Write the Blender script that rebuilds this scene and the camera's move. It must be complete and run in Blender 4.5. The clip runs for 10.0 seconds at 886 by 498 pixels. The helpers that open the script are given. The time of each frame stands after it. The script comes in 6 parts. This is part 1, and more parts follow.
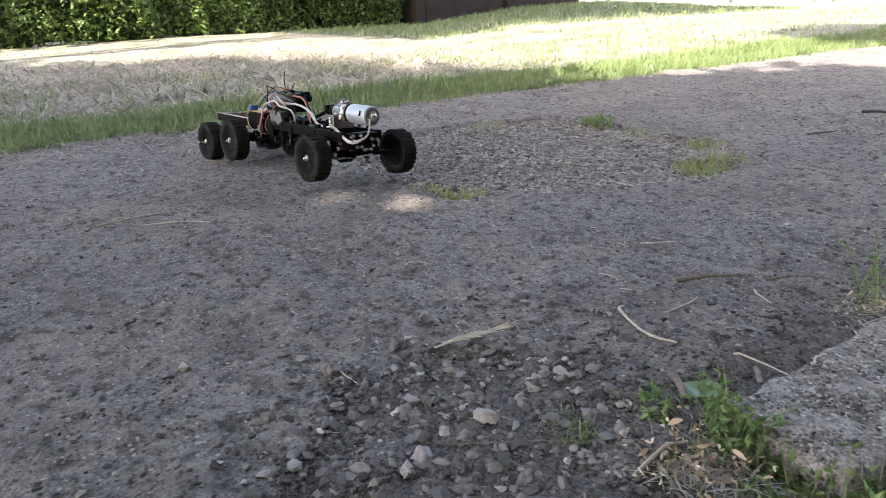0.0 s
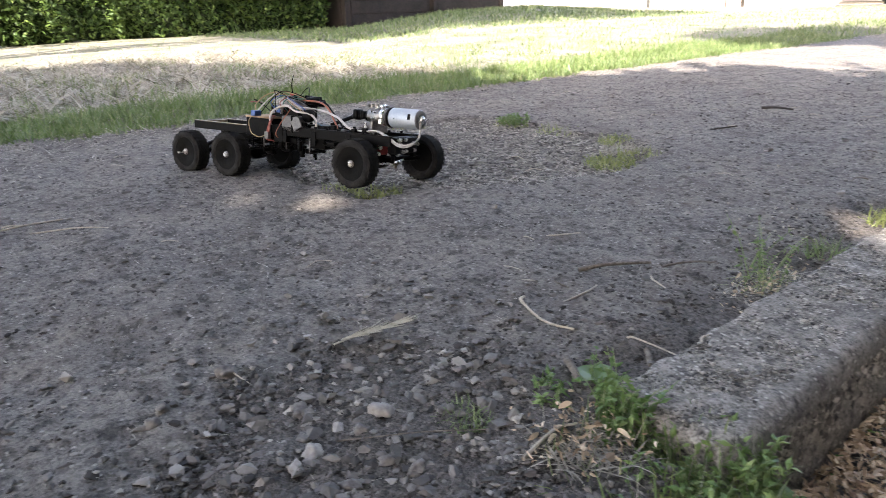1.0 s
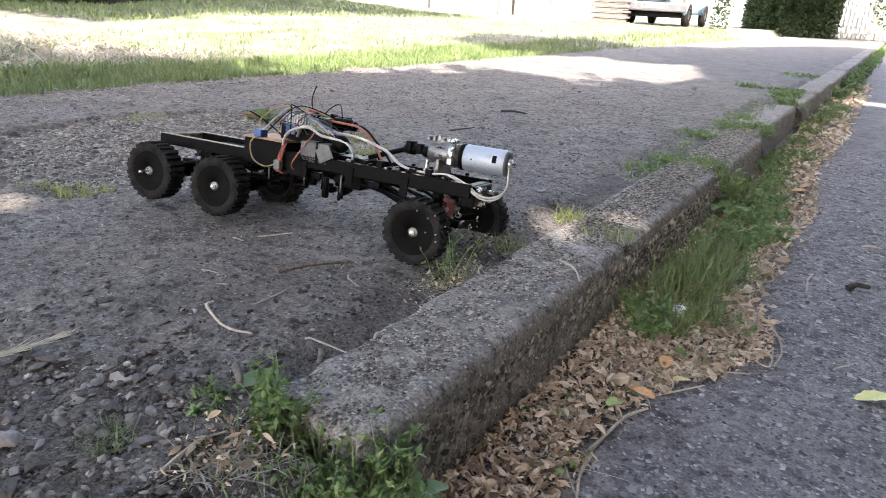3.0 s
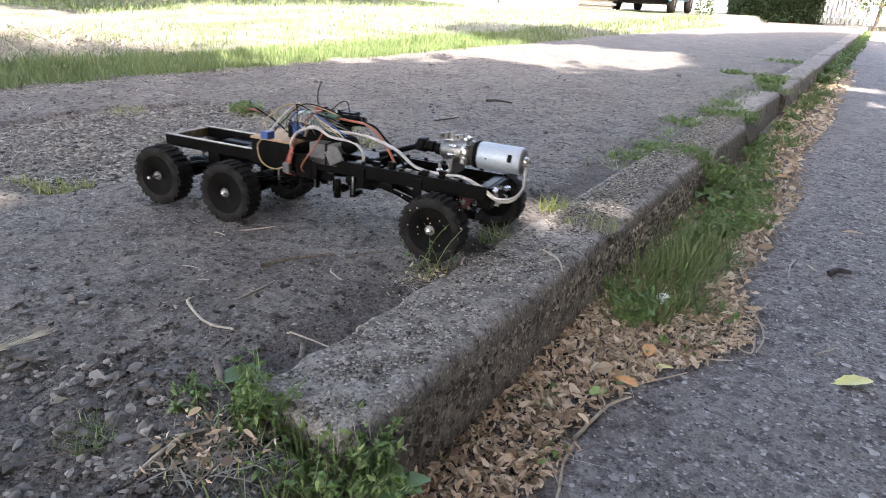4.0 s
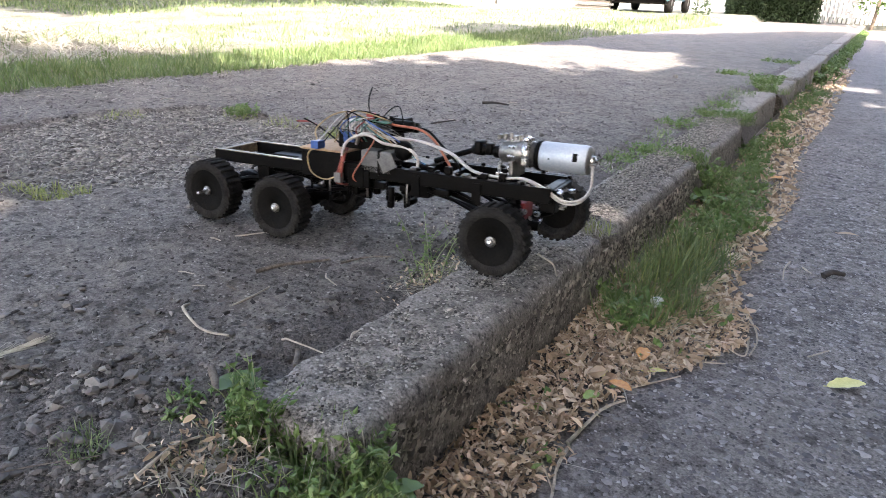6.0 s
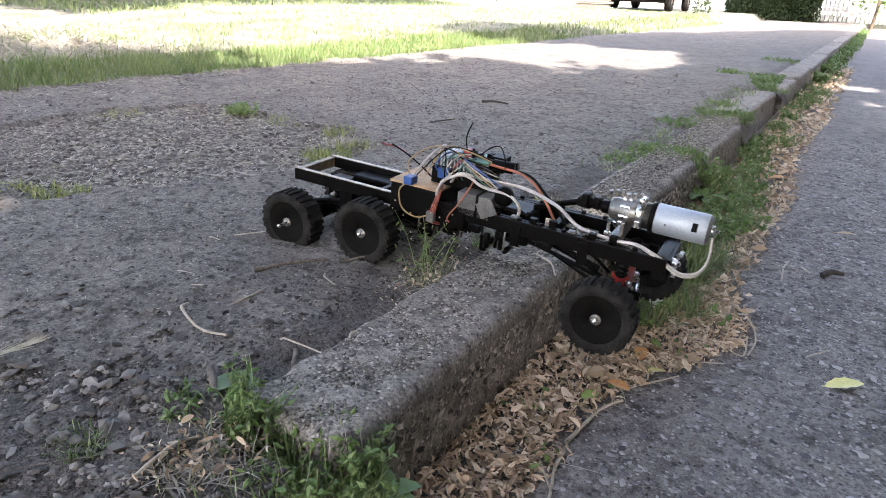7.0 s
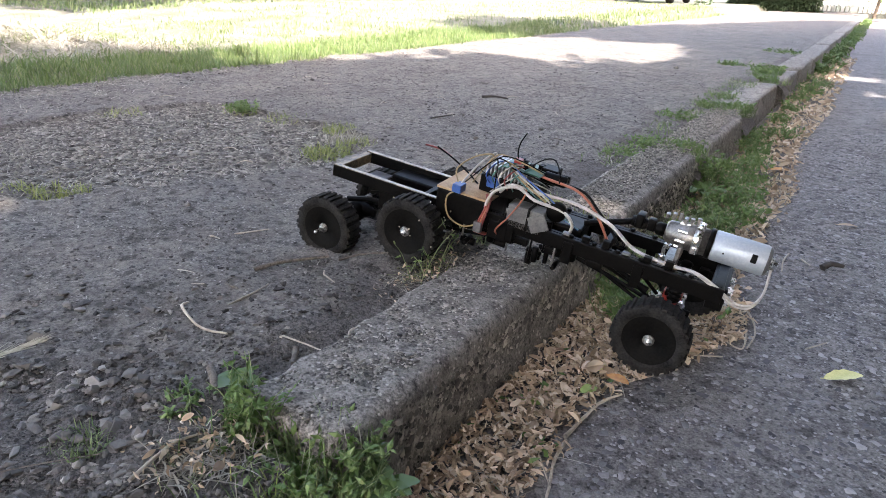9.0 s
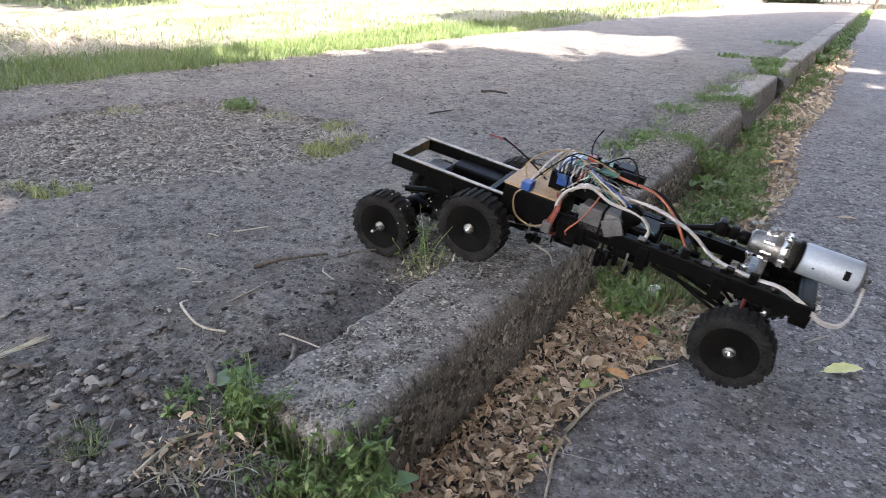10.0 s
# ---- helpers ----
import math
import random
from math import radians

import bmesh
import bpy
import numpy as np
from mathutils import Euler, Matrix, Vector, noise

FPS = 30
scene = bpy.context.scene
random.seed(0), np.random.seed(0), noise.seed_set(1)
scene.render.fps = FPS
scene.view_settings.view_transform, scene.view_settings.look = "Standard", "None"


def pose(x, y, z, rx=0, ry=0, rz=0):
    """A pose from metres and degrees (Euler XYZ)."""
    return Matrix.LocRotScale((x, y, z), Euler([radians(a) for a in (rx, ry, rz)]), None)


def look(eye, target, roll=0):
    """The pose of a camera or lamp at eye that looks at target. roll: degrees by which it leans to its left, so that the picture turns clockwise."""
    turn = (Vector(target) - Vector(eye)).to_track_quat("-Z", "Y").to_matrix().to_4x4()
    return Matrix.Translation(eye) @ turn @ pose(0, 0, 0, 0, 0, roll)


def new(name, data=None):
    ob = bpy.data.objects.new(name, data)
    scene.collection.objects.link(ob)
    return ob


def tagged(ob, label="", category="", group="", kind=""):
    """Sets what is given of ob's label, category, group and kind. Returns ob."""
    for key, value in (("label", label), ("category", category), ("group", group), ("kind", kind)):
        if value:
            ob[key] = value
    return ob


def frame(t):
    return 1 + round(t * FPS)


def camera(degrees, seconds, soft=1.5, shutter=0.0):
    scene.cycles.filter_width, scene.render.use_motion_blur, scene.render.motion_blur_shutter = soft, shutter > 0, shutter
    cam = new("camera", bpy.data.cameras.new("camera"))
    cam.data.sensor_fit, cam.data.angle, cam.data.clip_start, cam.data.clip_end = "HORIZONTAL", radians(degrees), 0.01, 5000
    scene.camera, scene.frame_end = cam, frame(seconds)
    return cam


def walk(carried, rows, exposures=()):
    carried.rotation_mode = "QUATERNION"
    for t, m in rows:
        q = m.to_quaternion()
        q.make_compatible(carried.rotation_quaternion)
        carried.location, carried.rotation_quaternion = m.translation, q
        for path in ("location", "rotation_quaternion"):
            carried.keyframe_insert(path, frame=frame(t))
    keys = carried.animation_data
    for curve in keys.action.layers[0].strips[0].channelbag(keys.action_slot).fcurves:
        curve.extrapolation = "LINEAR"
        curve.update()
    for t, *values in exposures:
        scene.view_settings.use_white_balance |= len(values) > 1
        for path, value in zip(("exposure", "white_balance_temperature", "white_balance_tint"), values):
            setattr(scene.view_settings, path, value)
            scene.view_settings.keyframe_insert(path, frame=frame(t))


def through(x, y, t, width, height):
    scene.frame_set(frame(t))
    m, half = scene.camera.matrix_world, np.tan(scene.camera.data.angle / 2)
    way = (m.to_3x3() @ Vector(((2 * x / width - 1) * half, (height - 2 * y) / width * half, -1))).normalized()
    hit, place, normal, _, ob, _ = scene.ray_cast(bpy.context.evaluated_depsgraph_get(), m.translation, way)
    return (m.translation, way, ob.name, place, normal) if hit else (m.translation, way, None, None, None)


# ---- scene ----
cam = camera(66.9, 10.0, soft=0.65, shutter=0.5)
PATH = [
    (0, (0.203, -1.255, 0.433), (-1.353, -0.207, -0.26), -1.7),
    (0.5, (0.219, -1.237, 0.422), (-1.3, -0.129, -0.26), -1.8),
    (1, (0.234, -1.214, 0.417), (-1.21, -0.013, -0.269), -1.5),
    (1.5, (0.269, -1.195, 0.422), (-1.1, 0.087, -0.273), -0.3),
    (2, (0.306, -1.153, 0.426), (-0.901, 0.284, -0.265), 1.0),
    (2.5, (0.328, -1.126, 0.428), (-0.743, 0.411, -0.271), 2.9),
    (2.7, (0.343, -1.116, 0.43), (-0.689, 0.452, -0.262), 3.3),
    (3.8, (0.356, -1.102, 0.433), (-0.599, 0.508, -0.273), 3.2),
    (4, (0.358, -1.1, 0.435), (-0.6, 0.501, -0.287), 3.0),
    (4.5, (0.359, -1.1, 0.447), (-0.61, 0.503, -0.255), 3.0),
    (5, (0.361, -1.101, 0.449), (-0.6, 0.508, -0.25), 3.1),
    (5.5, (0.364, -1.1, 0.444), (-0.592, 0.504, -0.273), 2.8),
    (7, (0.366, -1.097, 0.447), (-0.587, 0.504, -0.279), 2.9),
    (7.5, (0.369, -1.098, 0.445), (-0.583, 0.501, -0.289), 2.8),
    (8, (0.367, -1.097, 0.447), (-0.593, 0.498, -0.286), 2.6),
    (8.5, (0.369, -1.098, 0.45), (-0.593, 0.494, -0.284), 2.5),
    (9, (0.374, -1.096, 0.451), (-0.584, 0.496, -0.289), 2.2),
    (9.5, (0.377, -1.094, 0.451), (-0.581, 0.495, -0.296), 2.1),
    (10, (0.377, -1.093, 0.453), (-0.581, 0.492, -0.301), 1.7),
]
walk(cam, [(t, look(eye, target, roll)) for t, eye, target, roll in PATH], [(0, 3.34, 7350, 18), (2.5, 3.42, 7250, 18), (10, 3.45, 7200, 18)])

# ---- light ----
SUN = Vector((0.42, -0.58, 0.80)).normalized()      # towards the sun
world = bpy.data.worlds.new("sky")
scene.world = world
world.use_nodes = True
wn = world.node_tree.nodes
sky = wn.new("ShaderNodeTexSky")
sky.sky_type = "NISHITA"
sky.sun_disc = False
sky.dust_density = 3.0
sky.ozone_density = 0.4
sky.sun_elevation = math.asin(SUN.z)
sky.sun_rotation = math.atan2(SUN.x, SUN.y)
wn["Background"].inputs["Strength"].default_value = 0.15
world.node_tree.links.new(sky.outputs["Color"], wn["Background"].inputs["Color"])
sun_data = bpy.data.lights.new("sun", "SUN")
sun_data.energy = 2.7
sun_data.angle = radians(0.53)
sun_data.color = (1.0, 0.985, 0.955)
sun = new("sun", sun_data)
sun.matrix_world = look(SUN * 40, (0, 0, 0))


# ---- materials ----
def links(nt, pairs):
    for a, b in pairs:
        nt.links.new(a, b)


def ramp(nt, fac, stops):
    r = nt.nodes.new("ShaderNodeValToRGB")
    el = r.color_ramp.elements
    while len(el) < len(stops):
        el.new(0.5)
    for e, (p, c) in zip(el, stops):
        e.position = p
        e.color = (*c, 1) if len(c) == 3 else c
    nt.links.new(fac, r.inputs["Fac"])
    return r.outputs["Color"]


def blend(nt, fac, a, b, mode="MIX"):
    m = nt.nodes.new("ShaderNodeMix")
    m.data_type = "RGBA"
    m.blend_type = mode
    for socket, value in ((m.inputs[0], fac), (m.inputs[6], a), (m.inputs[7], b)):
        if isinstance(value, bpy.types.NodeSocket):
            nt.links.new(value, socket)
        elif isinstance(value, (int, float)):
            socket.default_value = value
        else:
            socket.default_value = (*value, 1)
    return m.outputs[2]


def noise_tex(nt, vec, scale, detail=4, rough=0.55):
    n = nt.nodes.new("ShaderNodeTexNoise")
    n.inputs["Scale"].default_value = scale
    n.inputs["Detail"].default_value = detail
    n.inputs["Roughness"].default_value = rough
    nt.links.new(vec, n.inputs["Vector"])
    return n.outputs["Fac"]


def cells(nt, vec, scale, feature="F1", out="Distance"):
    n = nt.nodes.new("ShaderNodeTexVoronoi")
    n.inputs["Scale"].default_value = scale
    n.feature = feature
    nt.links.new(vec, n.inputs["Vector"])
    return n.outputs[out]


def base(name, rough=0.8, metal=0.0):
    m = bpy.data.materials.new(name)
    m.use_nodes = True
    nt = m.node_tree
    b = nt.nodes["Principled BSDF"]
    b.inputs["Roughness"].default_value = rough
    b.inputs["Metallic"].default_value = metal
    b.inputs["Specular IOR Level"].default_value = 0.3 if rough > 0.65 else 0.5
    tc = nt.nodes.new("ShaderNodeTexCoord")
    return m, nt, b, tc.outputs["Object"]


def bump(nt, b, height, strength=0.4, dist=0.002):
    n = nt.nodes.new("ShaderNodeBump")
    n.inputs["Strength"].default_value = strength
    n.inputs["Distance"].default_value = dist
    nt.links.new(height, n.inputs["Height"])
    nt.links.new(n.outputs["Normal"], b.inputs["Normal"])


def plain(name, c1, c2, scale=40, rough=0.6, metal=0.0, strength=0.25, dist=0.001, fine=300):
    """Two tones mottled at two scales, with fine relief."""
    m, nt, b, v = base(name, rough, metal)
    if max(c2) < 0.03:
        b.inputs["Specular IOR Level"].default_value = 0.05
    f = blend(nt, 0.45, noise_tex(nt, v, scale), noise_tex(nt, v, fine, 2))
    links(nt, [(ramp(nt, f, [(0.36, c1), (0.64, c2)]), b.inputs["Base Color"])])
    r = nt.nodes.new("ShaderNodeMapRange")
    r.inputs["To Min"].default_value, r.inputs["To Max"].default_value = max(0.05, rough - 0.12), min(1, rough + 0.12)
    links(nt, [(noise_tex(nt, v, scale * 2.3), r.inputs["Value"]), (r.outputs["Result"], b.inputs["Roughness"])])
    bump(nt, b, f, strength, dist)
    return m


def leafy(name, c1, c2, c3, rough=0.55, through=0.35):
    """Leaves and blades: the tone changes from piece to piece, light passes through."""
    m, nt, b, v = base(name, rough)
    g = nt.nodes.new("ShaderNodeNewGeometry")
    col = ramp(nt, g.outputs["Random Per Island"], [(0.0, c1), (0.5, c2), (1.0, c3)])
    col = blend(nt, 0.35, col, blend(nt, noise_tex(nt, v, 3.0), c1, c3))
    links(nt, [(col, b.inputs["Base Color"])])
    t = nt.nodes.new("ShaderNodeBsdfTranslucent")
    mix = nt.nodes.new("ShaderNodeMixShader")
    mix.inputs[0].default_value = through
    links(nt, [(col, t.inputs["Color"]), (b.outputs[0], mix.inputs[1]), (t.outputs[0], mix.inputs[2]),
               (mix.outputs[0], nt.nodes["Material Output"].inputs["Surface"])])
    return m


def paved(name, dark, light, dirt, stone, dirt_amount=0.5, stones=0.5, grain=260.0, blots=1.0):
    """Worn asphalt: binder, two sizes of bare aggregate, blown-in soil, cavities darkened for dirt and shade."""
    m, nt, b, v = base(name, 0.9)
    big = noise_tex(nt, v, 1.7, 6, 0.6)
    mid = noise_tex(nt, v, 14.0, 6, 0.65)
    fine = noise_tex(nt, v, grain, 4, 0.7)
    rough_grain = noise_tex(nt, v, 75.0, 5, 0.75)
    col = ramp(nt, blend(nt, 0.42, blend(nt, 0.25, rough_grain, mid), fine), [(0.40, dark), (0.60, light)])
    d = ramp(nt, blend(nt, 0.45, big, mid), [(0.5 - 0.12 * dirt_amount, (0, 0, 0)), (0.72 - 0.1 * dirt_amount, (1, 1, 1))])
    col = blend(nt, blend(nt, 0.6, (0, 0, 0), d), col, dirt)
    blot = noise_tex(nt, v, 4.5, 8, 0.68)
    col = blend(nt, blots, col, ramp(nt, blot, [(0.34, (0.42, 0.40, 0.38)), (0.5, (0.95, 0.95, 0.95)), (0.68, (1.25, 1.22, 1.18))]), "MULTIPLY")
    # Low spots of the lumpy relief are darkened in the colour.
    lumps = noise_tex(nt, v, 32.0, 3, 0.5)
    col = blend(nt, 0.4 + 0.6 * blots, col, ramp(nt, lumps, [(0.34, (0.28, 0.27, 0.26)), (0.46, (1, 1, 1))]), "MULTIPLY")
    c1 = cells(nt, v, 115.0)
    pick = cells(nt, v, 115.0, "F1", "Color")
    chips = blend(nt, 1.0, ramp(nt, c1, [(0.22, (1, 1, 1)), (0.32, (0, 0, 0))]), ramp(nt, pick, [(0.80 - 0.25 * stones, (0, 0, 0)), (0.86 - 0.2 * stones, (1, 1, 1))]), "MULTIPLY")
    c2 = cells(nt, v, 48.0)
    pick2 = cells(nt, v, 48.0, "F1", "Color")
    chips2 = blend(nt, 1.0, ramp(nt, c2, [(0.2, (1, 1, 1)), (0.3, (0, 0, 0))]), ramp(nt, pick2, [(0.74, (0, 0, 0)), (0.8, (1, 1, 1))]), "MULTIPLY")
    col = blend(nt, blend(nt, stones, (0, 0, 0), chips), col, stone)
    col = blend(nt, blend(nt, stones * 0.6, (0, 0, 0), chips2), col, blend(nt, mid, dark, stone))
    # Small cavities: their dirt and their shade are both painted into the colour.
    shaded_pits = ramp(nt, cells(nt, v, 75.0), [(0.05, (0, 0, 0)), (0.24, (1, 1, 1))])
    col = blend(nt, 0.8, col, shaded_pits, "MULTIPLY")
    links(nt, [(col, b.inputs["Base Color"])])
    h = blend(nt, 0.35, blend(nt, 0.5, blend(nt, 0.5, fine, chips, "ADD"), blend(nt, 0.5, shaded_pits, chips2)), lumps)
    bump(nt, b, h, 1.0, 0.009)
    return m


M_ASPHALT = paved("old_asphalt", (0.026, 0.025, 0.023), (0.222, 0.207, 0.187), (0.15, 0.128, 0.105), (0.36, 0.34, 0.31), 0.5, 0.6, 260.0, 0.6)
M_ROAD = paved("grey_asphalt", (0.043, 0.041, 0.0405), (0.265, 0.252, 0.241), (0.17, 0.155, 0.14), (0.36, 0.35, 0.34), 0.3, 0.7, 260.0, 0.5)
M_KERB = paved("weathered_concrete", (0.045, 0.042, 0.038), (0.36, 0.333, 0.295), (0.10, 0.092, 0.080), (0.42, 0.395, 0.35), 0.25, 0.9, 260.0, 0.35)
M_SOIL = plain("dark_soil", (0.022, 0.020, 0.018), (0.15, 0.136, 0.122), 150, 0.95, 0, 1.0, 0.008, 420)
M_GRASSLAND = plain("mown_turf", (0.050, 0.054, 0.030), (0.205, 0.20, 0.158), 2.2, 0.9, 0, 0.9, 0.02, 60)
M_STONE = plain("river_stone", (0.07, 0.066, 0.062), (0.19, 0.176, 0.16), 8, 0.8, 0, 0.4, 0.001, 200)
M_PALE_STONE = plain("pale_stone", (0.17, 0.155, 0.14), (0.30, 0.278, 0.252), 30, 0.8, 0, 0.4, 0.001, 220)
M_GRASS = leafy("green_blades", (0.028, 0.065, 0.014), (0.085, 0.145, 0.036), (0.27, 0.31, 0.145), 0.5, 0.22)
M_HAY = leafy("dry_blades", (0.15, 0.135, 0.105), (0.29, 0.272, 0.227), (0.45, 0.432, 0.38), 0.7, 0.2)
M_LIME = leafy("yellow_green_blades", (0.08, 0.11, 0.025), (0.17, 0.21, 0.055), (0.33, 0.35, 0.13), 0.5, 0.25)
M_STALE = leafy("withered_blades", (0.045, 0.05, 0.026), (0.11, 0.112, 0.065), (0.22, 0.21, 0.14), 0.7, 0.15)
M_WEED = leafy("weed_leaves", (0.045, 0.105, 0.02), (0.07, 0.135, 0.030), (0.17, 0.235, 0.075), 0.5, 0.22)
M_LITTER = leafy("dead_leaves", (0.13, 0.075, 0.04), (0.44, 0.32, 0.205), (0.74, 0.65, 0.52), 0.75, 0.25)
M_STRAW = plain("pale_straw", (0.24, 0.205, 0.155), (0.42, 0.375, 0.30), 60, 0.7)
M_TWIG = plain("grey_twig", (0.055, 0.046, 0.038), (0.16, 0.138, 0.113), 90, 0.85)
M_YELLOW_LEAF = plain("yellow_leaf", (0.42, 0.42, 0.13), (0.58, 0.55, 0.22), 50, 0.5)
M_ORANGE_LEAF = plain("orange_leaf", (0.38, 0.17, 0.05), (0.55, 0.30, 0.10), 50, 0.6)
M_GREEN_LEAF = plain("green_leaf", (0.14, 0.22, 0.04), (0.24, 0.32, 0.08), 50, 0.5)
M_CROWN = leafy("tree_leaves", (0.03, 0.075, 0.015), (0.05, 0.11, 0.02), (0.09, 0.15, 0.03))
M_HEDGE = leafy("hedge_leaves", (0.014, 0.04, 0.008), (0.03, 0.08, 0.014), (0.13, 0.20, 0.04))
M_SHADE_CORE = plain("painted_inner_shade", (0.006, 0.012, 0.004), (0.02, 0.035, 0.010), 12, 0.9, 0, 0.9, 0.02, 60)
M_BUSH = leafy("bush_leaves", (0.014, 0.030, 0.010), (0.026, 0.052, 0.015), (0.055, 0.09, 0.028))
M_EAR = plain("grey_ear", (0.25, 0.245, 0.19), (0.44, 0.43, 0.36), 60, 0.7)
M_BARK = plain("bark", (0.06, 0.045, 0.035), (0.15, 0.12, 0.09), 14, 0.95, 0, 0.8, 0.01, 70)
# truck
M_BLACK = plain("black_painted_steel", (0.0012, 0.0012, 0.0012), (0.0045, 0.004, 0.0036), 30, 0.45, 0.0, 0.2, 0.0006, 240)
M_RUST = plain("scuffed_steel", (0.04, 0.032, 0.022), (0.30, 0.22, 0.125), 45, 0.5, 0.15, 0.3, 0.0006, 260)
M_EDGE_GLINT = plain("painted_edge_glint", (0.06, 0.048, 0.030), (0.34, 0.27, 0.165), 70, 0.35, 0.3, 0.3, 0.0006, 260)
M_RUBBER = plain("black_rubber", (0.005, 0.0048, 0.0046), (0.027, 0.026, 0.0245), 55, 0.8, 0, 0.4, 0.0008, 300)
M_DISC = plain("dusty_black_plastic", (0.0018, 0.0018, 0.0018), (0.0075, 0.007, 0.006), 25, 0.7, 0, 0.2, 0.0004, 260)
M_CHROME = plain("zinc_plated_steel", (0.45, 0.44, 0.42), (0.70, 0.69, 0.67), 60, 0.28, 1.0, 0.1, 0.0003)
M_MOTOR = plain("satin_nickel_can", (0.31, 0.35, 0.38), (0.40, 0.44, 0.47), 18, 0.55, 0.5, 0.05, 0.0002)
M_SLOT_SHADE = plain("painted_slot_shade", (0.004, 0.004, 0.004), (0.01, 0.01, 0.01), 40, 0.9)
M_ALLOY = plain("dull_alloy", (0.09, 0.086, 0.08), (0.26, 0.25, 0.23), 50, 0.45, 0.9, 0.2, 0.0004)
M_WOOD = plain("bare_plywood", (0.22, 0.14, 0.08), (0.42, 0.29, 0.17), 35, 0.7, 0, 0.3, 0.0005)
M_WHITE_WIRE = plain("white_cable", (0.27, 0.25, 0.225), (0.45, 0.425, 0.385), 80, 0.5)
M_RED_WIRE = plain("red_cable", (0.13, 0.018, 0.015), (0.22, 0.04, 0.03), 80, 0.5)
M_ORANGE_WIRE = plain("orange_cable", (0.20, 0.055, 0.028), (0.30, 0.095, 0.05), 80, 0.5)
M_YELLOW_WIRE = plain("yellow_cable", (0.20, 0.135, 0.06), (0.31, 0.22, 0.10), 80, 0.5)
M_GREEN_WIRE = plain("teal_cable", (0.02, 0.08, 0.07), (0.04, 0.14, 0.12), 80, 0.5)
M_BLUE = plain("blue_plastic", (0.008, 0.04, 0.15), (0.015, 0.075, 0.25), 60, 0.4)
M_SILVER = plain("bright_alloy", (0.32, 0.32, 0.32), (0.55, 0.55, 0.54), 50, 0.4, 0.7, 0.2, 0.0004)
M_GREEN = plain("green_circuit_board", (0.01, 0.07, 0.045), (0.03, 0.13, 0.08), 120, 0.45)
M_GREY = plain("grey_plastic", (0.05, 0.05, 0.05), (0.11, 0.108, 0.104), 50, 0.5)
M_RED = plain("red_painted_metal", (0.20, 0.012, 0.01), (0.34, 0.03, 0.02), 60, 0.45)
# distance
M_WHITE_WALL = plain("white_painted_metal", (0.62, 0.62, 0.60), (0.78, 0.77, 0.75), 3, 0.6, 0, 0.15, 0.004, 40)
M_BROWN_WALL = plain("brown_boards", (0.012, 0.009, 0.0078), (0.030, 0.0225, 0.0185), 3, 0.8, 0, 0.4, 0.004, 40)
M_BRICK = plain("pink_brick", (0.36, 0.20, 0.16), (0.50, 0.32, 0.27), 8, 0.85, 0, 0.4, 0.004, 60)
M_CAR_BLUE = plain("pale_blue_car_paint", (0.20, 0.40, 0.58), (0.26, 0.46, 0.64), 4, 0.25, 0, 0.02, 0.0005)
M_BUMPER = plain("grey_bumper_plastic", (0.05, 0.055, 0.06), (0.09, 0.095, 0.10), 10, 0.6)
M_PLATE = plain("white_plate", (0.62, 0.62, 0.62), (0.74, 0.74, 0.74), 10, 0.4)
M_GLASS = plain("dark_glass", (0.01, 0.012, 0.015), (0.02, 0.024, 0.03), 6, 0.08)
M_LAMP_GLASS = plain("headlamp_glass", (0.55, 0.55, 0.52), (0.7, 0.7, 0.66), 40, 0.1)
M_FENCE = plain("white_picket", (0.58, 0.57, 0.54), (0.74, 0.73, 0.70), 8, 0.7)
M_PLASTER = plain("grey_plaster", (0.16, 0.145, 0.125), (0.27, 0.25, 0.22), 1.5, 0.9, 0, 0.4, 0.004, 60)
M_CLOTH = plain("turquoise_cloth", (0.05, 0.32, 0.42), (0.12, 0.45, 0.52), 12, 0.8)


# ---- mesh tools ----
def mesh(name, verts, faces, material, smooth=False):
    me = bpy.data.meshes.new(name)
    me.from_pydata([tuple(v) for v in verts], [], faces)
    me.materials.append(material)
    if smooth:
        me.shade_smooth()
    me.update()
    return me


def part(name, bm, material, parent, label="", smooth=False):
    """Links a bmesh as one mesh object under a thing or a part."""
    me = bpy.data.meshes.new(name)
    bm.to_mesh(me)
    bm.free()
    me.materials.append(material)
    if smooth:
        me.shade_smooth()
    ob = new(name, me)
    ob.parent = parent
    return tagged(ob, label)


def each(name, bm, material, parent, label=""):
    """Links every separate piece of a bmesh as a part of its own."""
    left = set(bm.verts)
    while left:
        todo, piece = [next(iter(left))], set()
        while todo:
            v = todo.pop()
            if v in piece:
                continue
            piece.add(v)
            todo += [e.other_vert(v) for e in v.link_edges]
        left -= piece
        order = {v: i for i, v in enumerate(sorted(piece, key=lambda v: v.index))}
        fs = [[order[v] for v in f.verts] for f in bm.faces if f.verts[0] in piece]
        ob = new(name, mesh(name, [v.co[:] for v in order], fs, material))
        ob.parent = parent
        tagged(ob, label)
    bm.free()


